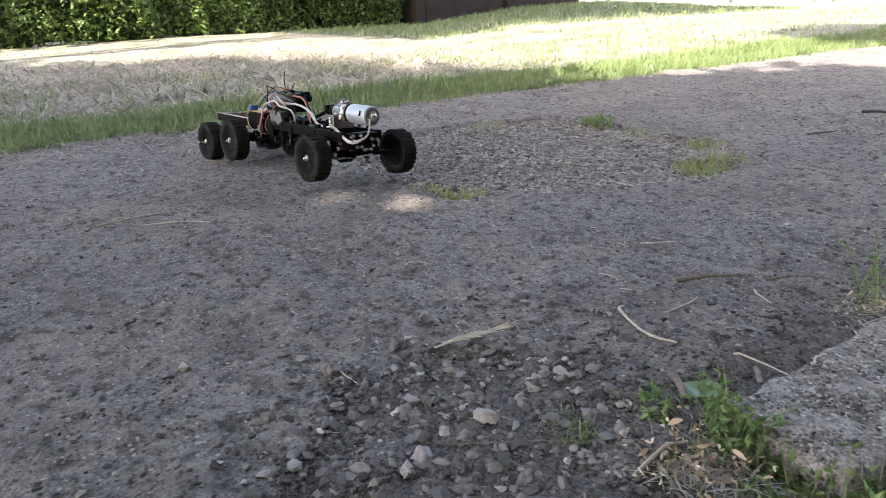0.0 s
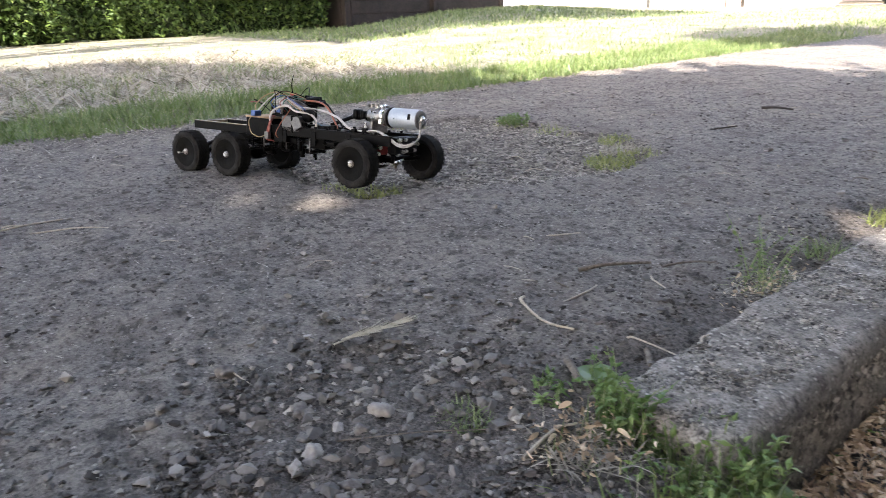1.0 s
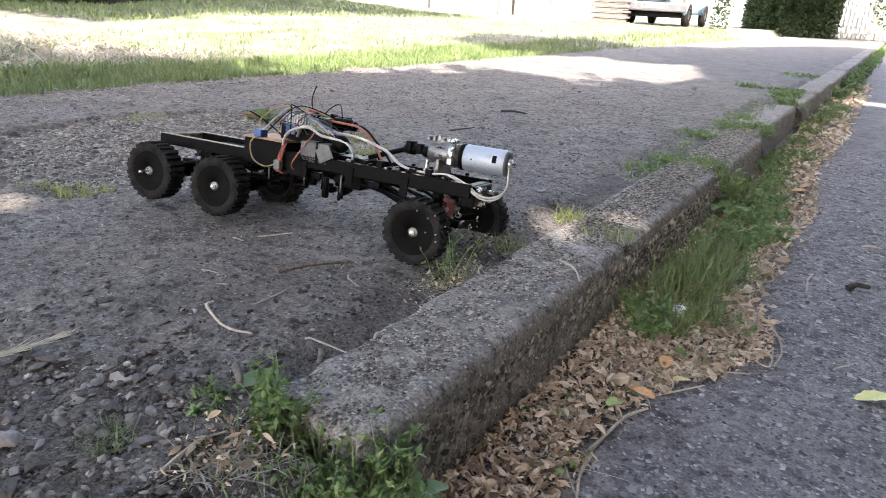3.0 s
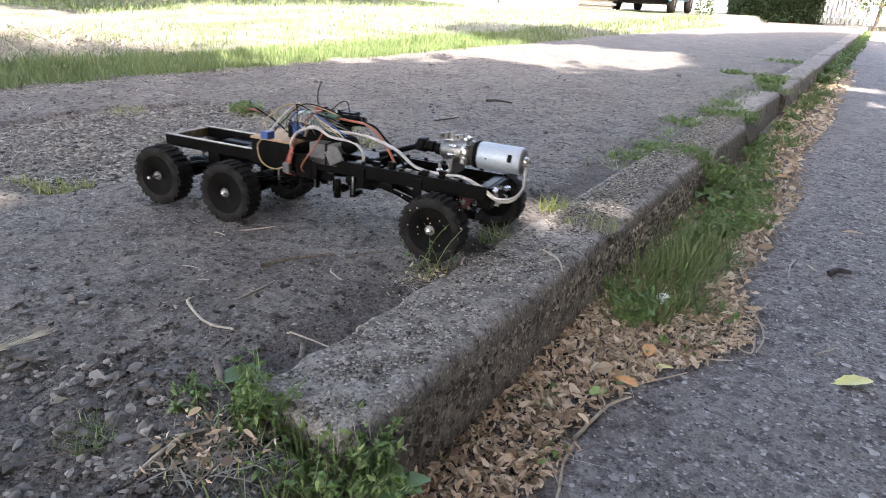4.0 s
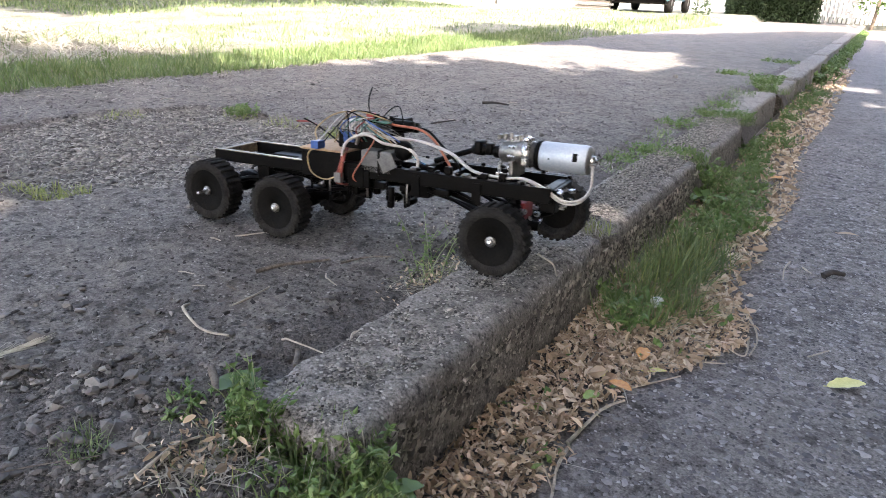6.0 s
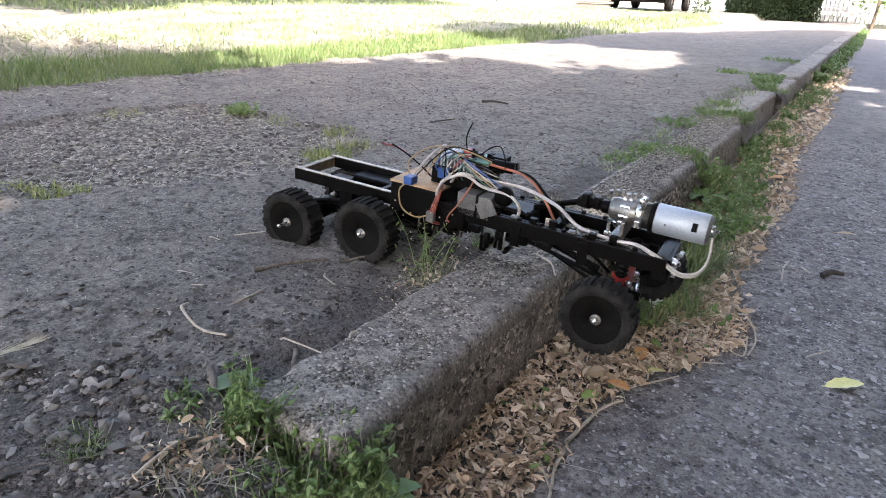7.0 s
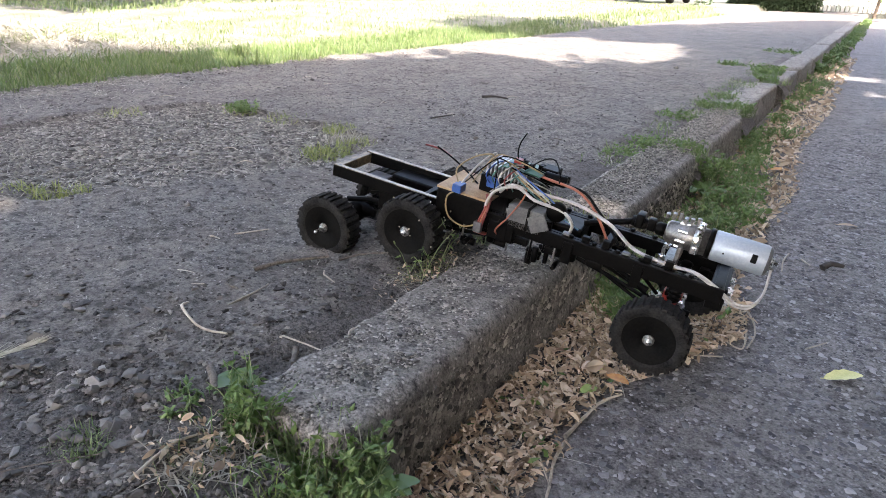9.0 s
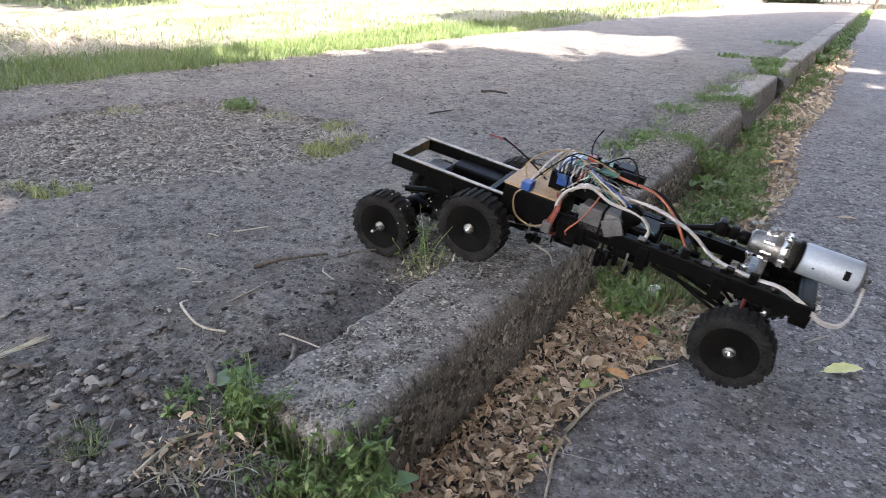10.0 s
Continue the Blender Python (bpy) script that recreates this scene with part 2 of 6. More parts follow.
def box(bm, x0, x1, y0, y1, z0, z1, bevel=0.0, m=None):
    r = bmesh.ops.create_cube(bm, size=1, matrix=Matrix.LocRotScale(((x0 + x1) / 2, (y0 + y1) / 2, (z0 + z1) / 2), None, (x1 - x0, y1 - y0, z1 - z0)))
    vs = r["verts"]
    if bevel:
        es = list({e for v in vs for e in v.link_edges})
        r = bmesh.ops.bevel(bm, geom=es, offset=bevel, segments=2, profile=0.5, affect="EDGES")
        vs = list({v for f in r["faces"] for v in f.verts} | {v for v in vs if v.is_valid})
    if m:
        bmesh.ops.transform(bm, matrix=m, verts=vs)
    return vs


def boxed(*a, bevel=0.0, m=None):
    bm = bmesh.new()
    box(bm, *a, bevel=bevel, m=m)
    return bm


AXES = {"x": Matrix.Rotation(radians(90), 4, "Y"), "y": Matrix.Rotation(radians(-90), 4, "X"), "z": Matrix.Identity(4)}


def lathe(bm, profile, axis="x", at=(0, 0, 0), n=32):
    """Turns a profile of (along, radius) about an axis through at."""
    m = Matrix.Translation(at) @ AXES[axis]
    rings = []
    for a, r in profile:
        if r < 1e-6:
            rings.append([bm.verts.new(m @ Vector((0, 0, a)))])
        else:
            rings.append([bm.verts.new(m @ Vector((r * math.cos(2 * math.pi * i / n), r * math.sin(2 * math.pi * i / n), a))) for i in range(n)])
    for p, q in zip(rings, rings[1:]):
        for i in range(n):
            j = (i + 1) % n
            if len(p) == 1 and len(q) > 1:
                bm.faces.new((p[0], q[j], q[i]))
            elif len(q) == 1 and len(p) > 1:
                bm.faces.new((p[i], p[j], q[0]))
            elif len(p) > 1:
                bm.faces.new((p[i], p[j], q[j], q[i]))
    bmesh.ops.recalc_face_normals(bm, faces=bm.faces)


def turned(profile, axis="x", at=(0, 0, 0), n=32):
    bm = bmesh.new()
    lathe(bm, profile, axis, at, n)
    return bm


def rod(r, a, b, axis, at=(0, 0, 0), n=16, bevel=0.15):
    c = r * bevel
    return turned([(a, 0), (a, r - c), (a + c, r), (b - c, r), (b, r - c), (b, 0)], axis, at, n)


def spline(points, steps=8):
    """A smooth line through the points."""
    p = [Vector(q) for q in points]
    p = [2 * p[0] - p[1], *p, 2 * p[-1] - p[-2]]
    out = []
    for i in range(1, len(p) - 2):
        for s in range(steps):
            t = s / steps
            out.append(0.5 * (2 * p[i] + (p[i + 1] - p[i - 1]) * t + (2 * p[i - 1] - 5 * p[i] + 4 * p[i + 1] - p[i + 2]) * t * t
                              + (3 * p[i] - p[i - 1] - 3 * p[i + 1] + p[i + 2]) * t ** 3))
    return out + [p[-2]]


def sweep(bm, line, radius, n=7, taper=None):
    """A round bar along a line."""
    rings, up = [], Vector((0.13, 0.21, 0.97))
    for i, c in enumerate(line):
        d = (line[min(i + 1, len(line) - 1)] - line[max(i - 1, 0)]).normalized()
        a = d.cross(up)
        if a.length < 1e-3:
            a = d.cross(Vector((1, 0, 0)))
        a.normalize()
        b = d.cross(a)
        r = radius if taper is None else radius + (taper - radius) * i / max(1, len(line) - 1)
        rings.append([bm.verts.new(c + r * (a * math.cos(2 * math.pi * k / n) + b * math.sin(2 * math.pi * k / n))) for k in range(n)])
    for p, q in zip(rings, rings[1:]):
        for k in range(n):
            bm.faces.new((p[k], p[(k + 1) % n], q[(k + 1) % n], q[k]))
    bm.faces.new(rings[0])
    bm.faces.new(rings[-1][::-1])


def wire(points, radius, steps=8, n=7, taper=None):
    bm = bmesh.new()
    sweep(bm, spline(points, steps), radius, n, taper)
    return bm


def smoothstep(a, b, x):
    t = np.clip((np.asarray(x, float) - a) / (b - a), 0, 1)
    return t * t * (3 - 2 * t)


def waves(x, y, size, seed=0):
    """Soft irregular heights between about -1 and 1."""
    rng = np.random.RandomState(seed)
    z = np.zeros(np.broadcast(x, y).shape)
    for _ in range(10):
        a, p = rng.uniform(0, 2 * np.pi, 2)
        k = 2 * np.pi / (size * rng.uniform(0.5, 1.6))
        z = z + np.sin(k * (x * np.cos(a) + y * np.sin(a)) + p)
    return z / 4.5


def sheet(name, xs, ys, height, material, smooth=True):
    """A surface over a grid of lines; height(x, y) gives z, NaN leaves a hole."""
    X, Y = np.meshgrid(xs, ys)
    Z = height(X, Y)
    ok = ~np.isnan(Z)
    idx = np.cumsum(ok.ravel()).reshape(ok.shape) - 1
    verts = np.stack([X[ok], Y[ok], Z[ok]], 1)
    quad = ok[:-1, :-1] & ok[1:, :-1] & ok[:-1, 1:] & ok[1:, 1:]
    faces = np.stack([idx[:-1, :-1][quad], idx[:-1, 1:][quad], idx[1:, 1:][quad], idx[1:, :-1][quad]], 1)
    me = bpy.data.meshes.new(name)
    me.from_pydata(verts.tolist(), [], faces.tolist())
    me.materials.append(material)
    if smooth:
        me.shade_smooth()
    return new(name, me)


def lines(*spans):
    """Grid lines: (start, end, step) one after another."""
    out = []
    for a, b, s in spans:
        out += list(np.arange(a, b - 1e-9, s))
    return np.array(out + [spans[-1][1]])


def blades(name, x, y, z, rng, tall, wide, lean, material, droop=0.5):
    """Grass: each blade a bent strip of three pieces."""
    n = len(x)
    a = rng.uniform(0, 2 * np.pi, n)
    h = tall * rng.uniform(0.45, 1.25, n)
    w = wide * rng.uniform(0.6, 1.3, n)
    le = lean * rng.uniform(0.2 if lean < 1.1 else 0.85, 1.5, n)
    dx, dy = np.cos(a), np.sin(a)
    b = a + rng.uniform(-1.2, 1.2, n) + np.pi / 2
    sx, sy = np.cos(b) * w / 2, np.sin(b) * w / 2
    rows = []
    for f, ww in ((0, 1.0), (0.4, 0.9), (0.75, 0.6)):
        up = h * np.cos(np.minimum(le, 1.45)) * (f - droop * 0.35 * f * f * np.minimum(le, 1.2))
        out = h * np.sin(np.minimum(le, 1.45)) * f * (0.6 + 0.4 * f)
        for s in (-1, 1):
            rows.append(np.stack([x + dx * out + s * sx * ww, y + dy * out + s * sy * ww, z + up], 1))
    up = h * np.cos(np.minimum(le, 1.45)) * (1 - droop * 0.45 * np.minimum(le, 1.2))
    out = h * np.sin(np.minimum(le, 1.45))
    rows.append(np.stack([x + dx * out, y + dy * out, z + up], 1))
    V = np.stack(rows, 1).reshape(-1, 3)
    o = np.arange(n)[:, None] * 7
    q = np.concatenate([o + np.array([0, 1, 3, 2]), o + np.array([2, 3, 5, 4])], 0)
    t = o + np.array([4, 5, 6])
    me = bpy.data.meshes.new(name)
    me.from_pydata(V.tolist(), [], q.tolist() + t.tolist())
    me.materials.append(material)
    return new(name, me)


def leaf_cloud(name, P, rng, size, material, up=0.3, longer=1.7, sag=0.15):
    """Many small folded leaves at the places P."""
    n = len(P)
    d = rng.normal(size=(n, 3))
    d /= np.linalg.norm(d, axis=1, keepdims=True)
    nrm = rng.normal(size=(n, 3)) + np.array([0, 0, up * 4])
    s = np.cross(d, nrm)
    s /= np.linalg.norm(s, axis=1, keepdims=True) + 1e-9
    nn = np.cross(s, d)
    L = size * rng.uniform(0.6, 1.35, n)[:, None]
    W = L / longer / 2
    mid = P + d * L * 0.45
    V = np.stack([P, mid + s * W - nn * W * sag, P + d * L - nn * L * sag, mid - s * W - nn * W * sag, mid + nn * W * sag], 1).reshape(-1, 3)
    o = np.arange(n)[:, None] * 5
    F = np.concatenate([o + np.array(k) for k in ((0, 1, 4), (1, 2, 4), (2, 3, 4), (3, 0, 4))], 0)
    me = bpy.data.meshes.new(name)
    me.from_pydata(V.tolist(), [], F.tolist())
    me.materials.append(material)
    return new(name, me)


def curled(name, P, rng, size, material, label, longer=2.1):
    """Dead leaves, each a small grid that is cupped across and rolled up along its length."""
    n = len(P)
    u = np.linspace(0, 1, 5)
    v = np.array([-1.0, 0.0, 1.0])
    L = size * (0.3 + rng.gamma(3.0, 0.25, n))[:, None, None]
    W = L / longer / 2 * rng.uniform(0.7, 1.3, n)[:, None, None]
    wide = (np.sin(np.pi * np.clip(u * 0.92 + 0.04, 0, 1)) ** 0.75)[None, :, None]
    cup = rng.uniform(-0.5, 1.4, n)[:, None, None]
    arch = rng.uniform(-3.0, 3.0, n)[:, None, None]
    a = arch * (u[None, :, None] - 0.5)
    x = L * np.where(np.abs(arch) < 0.05, u[None, :, None] - 0.5, np.sin(a) / np.where(np.abs(arch) < 0.05, 1, arch)) + 0 * v
    z = L * (1 - np.cos(a)) / np.where(np.abs(arch) < 0.05, 1, arch) + W * wide * cup * np.abs(v)
    wide = wide * rng.uniform(0.65, 1.2, (n, 5, 3))
    y = W * wide * v * (1 - 0.38 * np.abs(cup)) + 0 * x
    V = np.stack([x, y, z], -1).reshape(n, 15, 3)
    yaw, roll, pitch = rng.uniform(0, 6.283, n), rng.normal(0, 0.8, n), rng.normal(0, 0.5, n)
    for i, j, t in ((1, 2, roll), (0, 2, pitch), (0, 1, yaw)):
        c, s = np.cos(t)[:, None], np.sin(t)[:, None]
        p, q = V[..., i] * c - V[..., j] * s, V[..., i] * s + V[..., j] * c
        V[..., i], V[..., j] = p, q
    V = V + P[:, None, :]
    f = np.array([(3 * i + j, 3 * i + j + 1, 3 * i + j + 4, 3 * i + j + 3) for i in range(4) for j in range(2)])
    F = f[None] + (np.arange(n) * 15)[:, None, None]
    me = bpy.data.meshes.new(name)
    me.from_pydata(V.reshape(-1, 3).tolist(), [], F.reshape(-1, 4).tolist())
    me.materials.append(material)
    return tagged(new(name, me), label, "leaf litter", kind="stuff")


# ---- ground, path, kerb, road ----
LOW = -0.130          # the road's surface; the path's is at 0
EDGE = -2.5           # where path gives way to turf


def land(x, y):
    """Turf and far ground: it rises a little towards the garages."""
    dx, dy = x - 0.3, y + 1.1
    r = np.hypot(dx, dy)
    az = np.degrees(np.arctan2(-dx, np.maximum(dy, -1e9)))
    top = np.interp(az, [-180, -60, 0, 12, 25, 34, 43, 50, 58, 75, 88, 120, 180], [0.1, 0.1, 0.2, 0.14, 0.16, 0.20, 0.33, 0.26, 0.04, 0.0, -0.06, -0.05, 0.1])
    far = np.interp(az, [-180, 25, 45, 58, 90, 180], [18, 18, 17, 12, 12, 12])
    return top * smoothstep(0, 1, (r - 4.0) / (far - 4.0)) - 0.004 + 0.012 * waves(x, y, 1.3, 3)


def patch(x, y):
    """1 inside the worn gravel patch, 0 outside."""
    u, v = x + 1.30, y - 0.12
    reach = np.interp(np.degrees(np.arctan2(v, u)), [-180, -160, -128, -106, -74, -60, -30, 0, 17, 38, 61, 84, 121, 152, 180], [0.55, 0.57, 0.49, 0.54, 0.54, 0.53, 0.46, 0.48, 0.54, 0.58, 0.55, 0.48, 0.59, 0.60, 0.55])
    d = np.hypot(u, v) / reach + 0.06 * waves(x, y, 0.22, 8) + 0.03 * waves(x, y, 0.07, 9)
    return 1 - smoothstep(0.95, 1.03, d)


def hollow(x, y):
    """1 in the broken, stony hollow beside the kerb, 0 outside."""
    d = np.sqrt(((x + 0.30) / 0.16) ** 2 + ((y + 0.89) / 0.21) ** 2) + 0.2 * waves(x, y, 0.18, 5)
    return 1 - smoothstep(0.75, 1.1, d)


def edge_line(y):
    return EDGE + 0.05 * waves(y, 0 * y, 0.8, 12) + 0.03 * waves(y, 0 * y, 0.2, 13)


def path_height(x, y):
    z = 0.004 * waves(x, y, 0.6, 1) + 0.0022 * waves(x, y, 0.12, 2) + 0.0018 * waves(x, y, 0.045, 4) + 0.0010 * waves(x, y, 0.026, 9)
    z = z - 0.017 * patch(x, y) - 0.010 * hollow(x, y)
    return z - 0.010 * smoothstep(-0.30, -0.15, x) * (1 + 0.6 * waves(x, y, 0.2, 6))


def ground_height(x, y):
    z = land(x, y)
    under = smoothstep(EDGE - 0.35, EDGE - 0.02, x)
    z = z * (1 - under) + (-0.035) * under
    low = (x > -0.07).astype(float)
    z = np.where(low > 0, LOW - 0.03, z)
    return np.where(y > 25, np.where(low > 0, 0.1, land(x, y)), z)


xs = lines((-90, -30, 6), (-30, -12, 1.5), (-12, -6, 0.5), (-6, -2.6, 0.16), (-2.6, -2.2, 0.05), (-2.2, -0.1, 0.5), (-0.1, -0.04, 0.06), (-0.04, 8, 1.0), (8, 90, 8))
ys = lines((-90, -20, 8), (-20, -4, 1.5), (-4, 6, 0.16), (6, 24, 0.6), (24, 26, 0.25), (26, 140, 8))
ground = tagged(sheet("ground", xs, ys, ground_height, M_GRASSLAND), "mown turf with dry hay running to the horizon", "lawn", kind="structure")

xs = lines((-2.75, -2.3, 0.03), (-2.3, -1.9, 0.03), (-1.9, -1.0, 0.018), (-1.0, -0.14, 0.009))
ys = lines((-14, -3.2, 0.4), (-3.2, -1.4, 0.06), (-1.4, -1.1, 0.018), (-1.1, 0.5, 0.009), (0.5, 1.2, 0.018), (1.2, 3.2, 0.04), (3.2, 24.6, 0.25))


def path_sheet(x, y):
    return np.where(x < edge_line(y), np.nan, path_height(x, y))


path = tagged(sheet("pavement", xs, ys, path_sheet, M_ASPHALT), "worn grey asphalt path with blown-in soil", "path", kind="structure")



def soil_mask(x, y):
    """Where soil lies on the asphalt: along the kerb, in the hollow and in the worn patch."""
    k = smoothstep(-0.27, -0.20, x + 0.06 * waves(x, y, 0.25, 15) + 0.02 * waves(x, y, 0.07, 16))
    k = np.maximum(k * (y > -1.6), hollow(x, y) + 0.25 * waves(x, y, 0.05, 17) * hollow(x, y))
    return k + 0.35 * waves(x, y, 0.04, 18) * (k > 0.05)


def soil_sheet(x, y):
    k = soil_mask(x, y)
    return np.where(k < 0.45, np.nan, path_height(x, y) + 0.0005 + 0.004 * (k - 0.4) + 0.0016 * waves(x, y, 0.03, 19))


tagged(sheet("soil", lines((-0.75, -0.145, 0.008)), lines((-1.5, 1.2, 0.008), (1.2, 5, 0.03)), soil_sheet, M_SOIL), "dark soil washed against the kerb and into the hollow", "soil", kind="structure")

xs = lines((-0.02, 0.9, 0.02), (0.9, 6.0, 0.2))
ys = lines((-14, -3.2, 0.4), (-3.2, -0.8, 0.08), (-0.8, 1.8, 0.02), (1.8, 4.0, 0.05), (4.0, 24.6, 0.3))
road = tagged(sheet("road", xs, ys, lambda x, y: LOW + 0.003 * waves(x, y, 0.7, 21) + 0.0014 * waves(x, y, 0.05, 22), M_ROAD),
              "grey asphalt road with bare aggregate", "road", kind="structure")


def kerb_block(y0, y1, drop=0.0, shift=0.0, seed=0):
    """One cast kerb stone: worn round edges and a pitted skin."""
    rng = np.random.RandomState(seed)
    w, top, foot = 0.150, 0.006 - drop, LOW - 0.05
    r = 0.016 + 0.006 * rng.rand()
    ring = [(-w, foot)] + [(-w, foot + (top - foot) * k / 4) for k in range(1, 4)]
    ring += [(-w + 0.008 * (1 - math.cos(a)), top - 0.008 + 0.008 * math.sin(a)) for a in np.linspace(0.2, 1.4, 3)]
    ring += [(-w + 0.012 + (w - 0.012 - r) * k / 8, top) for k in range(9)]
    ring += [(-r + r * math.sin(a), top - r + r * math.cos(a)) for a in np.linspace(0.25, 1.57, 5)]
    ring += [(0.012 * (k / 8), top - r + (foot - top + r) * k / 8) for k in range(1, 9)]
    n = max(8, int((y1 - y0) / 0.014)) if y0 < 1.2 else max(6, int((y1 - y0) / 0.05))
    ring = np.array(ring)
    Y = np.linspace(y0, y1, n + 1)
    verts = []
    cx, cz = -w / 2, (top + foot) / 2
    for j, y in enumerate(Y):
        e = min(j, n - j) / n * (y1 - y0)
        pull = max(0.0, 1 - e / 0.012) ** 2 * 0.010
        x, z = ring[:, 0].copy(), ring[:, 1].copy()
        k = 0.0022 * waves(x * 1.0 + z * 0.7, y + 0 * x + z, 0.07, 31 + seed) + 0.0012 * waves(x + z, y - z, 0.022, 41 + seed) + 0.0012 * waves(x + z, y + 0 * x, 0.25, 51 + seed)
        gx, gz = np.sign(x - cx) * (np.abs(x - cx) > w * 0.44), (z > top - 0.003) * 1.0
        x = x + gx * k - np.sign(x - cx) * pull * (np.abs(x - cx) > w * 0.4)
        z = z + gz * k - pull * (z > top - 0.012)
        verts += [(a + shift, y, b) for a, b in zip(x, z)]
    m = len(ring)
    faces = [(j * m + i, j * m + i + 1, (j + 1) * m + i + 1, (j + 1) * m + i) for j in range(n) for i in range(m - 1)]
    faces += [tuple(range(m - 1, -1, -1)), tuple(n * m + i for i in range(m))]
    me = mesh("kerb_stone", verts, [f[::-1] for f in faces], M_KERB, smooth=True)
    ob = new("kerb_stone", me)
    return tagged(ob, "weathered concrete kerb stone with exposed pebbles", "kerb stone", "kerb stones along the path")


KERBS = [(-2.72 - 1.0 * i, -1.75 - 1.0 * i, 0.01, 0) for i in range(11, 0, -1)]
KERBS += [(-2.7, -1.72, 0.02, 0), (-1.70, -0.76, 0.026, -0.008), (-0.66, 0.135, 0, 0), (0.15, 0.98, 0.004, -0.004), (1.10, 1.82, 0.010, -0.004), (2.02, 3.14, 0.012, -0.034), (3.24, 3.93, 0.008, -0.01)]
KERBS += [(3.98 + 1.0 * i, 4.94 + 1.0 * i, 0.004 * (i % 3), 0.004 * ((i * 2) % 3 - 1)) for i in range(20)]
tagged(sheet("soil", lines((-0.01, 0.32, 0.01)), lines((-1.2, 2.4, 0.012), (2.4, 12, 0.05)), lambda x, y: np.where(x > np.interp(y, [-0.8, -0.21, -0.08, 0.11, 0.35, 0.93, 1.22, 1.95], [0.12, 0.12, 0.17, 0.25, 0.20, 0.20, 0.22, 0.17]) + 0.012 * waves(x, y, 0.06, 92), np.nan, LOW + 0.0065 + 0.003 * waves(x, y, 0.06, 93)), M_SOIL), "dark soil gathered at the kerb's foot", "soil", kind="structure")
for i, (a, b, d, s) in enumerate(KERBS):
    kerb_block(a, b, d, s, i)
tagged(sheet("soil", lines((-0.165, -0.012, 0.006)), lines((-1.25, -0.70, 0.006)), lambda x, y: -0.014 - 0.03 * smoothstep(-0.04, -0.012, x) + 0.0035 * waves(x, y, 0.09, 95) + 0.0015 * waves(x, y, 0.025, 96), M_SOIL), "grey soil washed over a sunken kerb stone", "soil", kind="structure")
for y0, y1 in ((0.94, 1.14), (1.78, 2.06), (3.10, 3.28)):
    tagged(sheet("soil", lines((-0.15, 0.02, 0.008)), lines((y0, y1, 0.01)), lambda x, y: -0.016 - 0.06 * smoothstep(-0.03, 0.03, x) + 0.004 * waves(x, y, 0.05, 94), M_SOIL), "dark soil filling the gap between two kerb stones", "soil", kind="structure")


# ---- the model truck ----
# its own space: x ahead, y to its left, z up, on the ground between the rear axles
MID = 0.010
R_WHEEL = 0.0575
AXLE_X = {"rear": -0.081, "middle": 0.081, "front": 0.501}
RAIL = 0.050


def make_wheel(side, long_bolt):
    """A flat black disc in a lugged rubber tyre; side is -1 on the truck's right."""
    bm = bmesh.new()
    w = 0.040
    y = lambda a: side * a
    lathe(bm, [(y(0), 0.045), (y(0), 0.0525), (y(0.003), 0.0545), (y(w - 0.003), 0.0545), (y(w), 0.0525), (y(w), 0.040), (y(w - 0.008), 0.036), (y(0.01), 0.036), (y(0), 0.045)], "y", n=56)
    tyre = part("wheel", bm, M_RUBBER, truck, "black lugged rubber wheel with a flat disc", True)
    y0, y1 = sorted((y(0.0015), y(w - 0.0015)))
    bm = boxed(-0.0036, 0.0036, y0, y1, -0.002, 0.0032, bevel=0.0009)
    shared = bpy.data.meshes.new("lug")
    bm.to_mesh(shared)
    bm.free()
    shared.materials.append(M_RUBBER)
    for i in range(28):
        lug = new("lug", shared)
        lug.parent = tyre
        lug.matrix_local = Matrix.Rotation(2 * math.pi * i / 28, 4, "Y") @ Matrix.Translation((0, 0, 0.0545)) @ Matrix.Rotation(radians(4 * (i % 2) - 2), 4, "Z")
    face = turned([(y(w - 0.0045), 0), (y(w - 0.0045), 0.012), (y(w - 0.0025), 0.013), (y(w - 0.0012), 0.0515), (y(w - 0.0016), 0.0530), (y(w - 0.004), 0.0540)], "y", n=48)
    part("disc", face, M_DISC, tyre, "", True)
    back = turned([(y(0.012), 0), (y(0.012), 0.037)], "y", n=40)
    part("back_disc", back, M_DISC, tyre, "", True)
    part("washer", turned([(y(w - 0.005), 0.0085), (y(w - 0.0022), 0.0085), (y(w - 0.0018), 0.0080), (y(w - 0.0018), 0.0)], "y", n=24), M_ALLOY, tyre, "", True)
    part("nut", turned([(y(w - 0.0035), 0.0058), (y(w + 0.0010), 0.0058), (y(w + 0.0016), 0.0050), (y(w + 0.0016), 0.0)], "y", n=6), M_CHROME, tyre, "zinc plated hexagon nut")
    part("bolt", turned([(y(w), 0.0027), (y(w + (0.021 if long_bolt else 0.005)), 0.0027), (y(w + (0.022 if long_bolt else 0.006)), 0.0)], "y", n=12), M_CHROME, tyre)
    return tyre


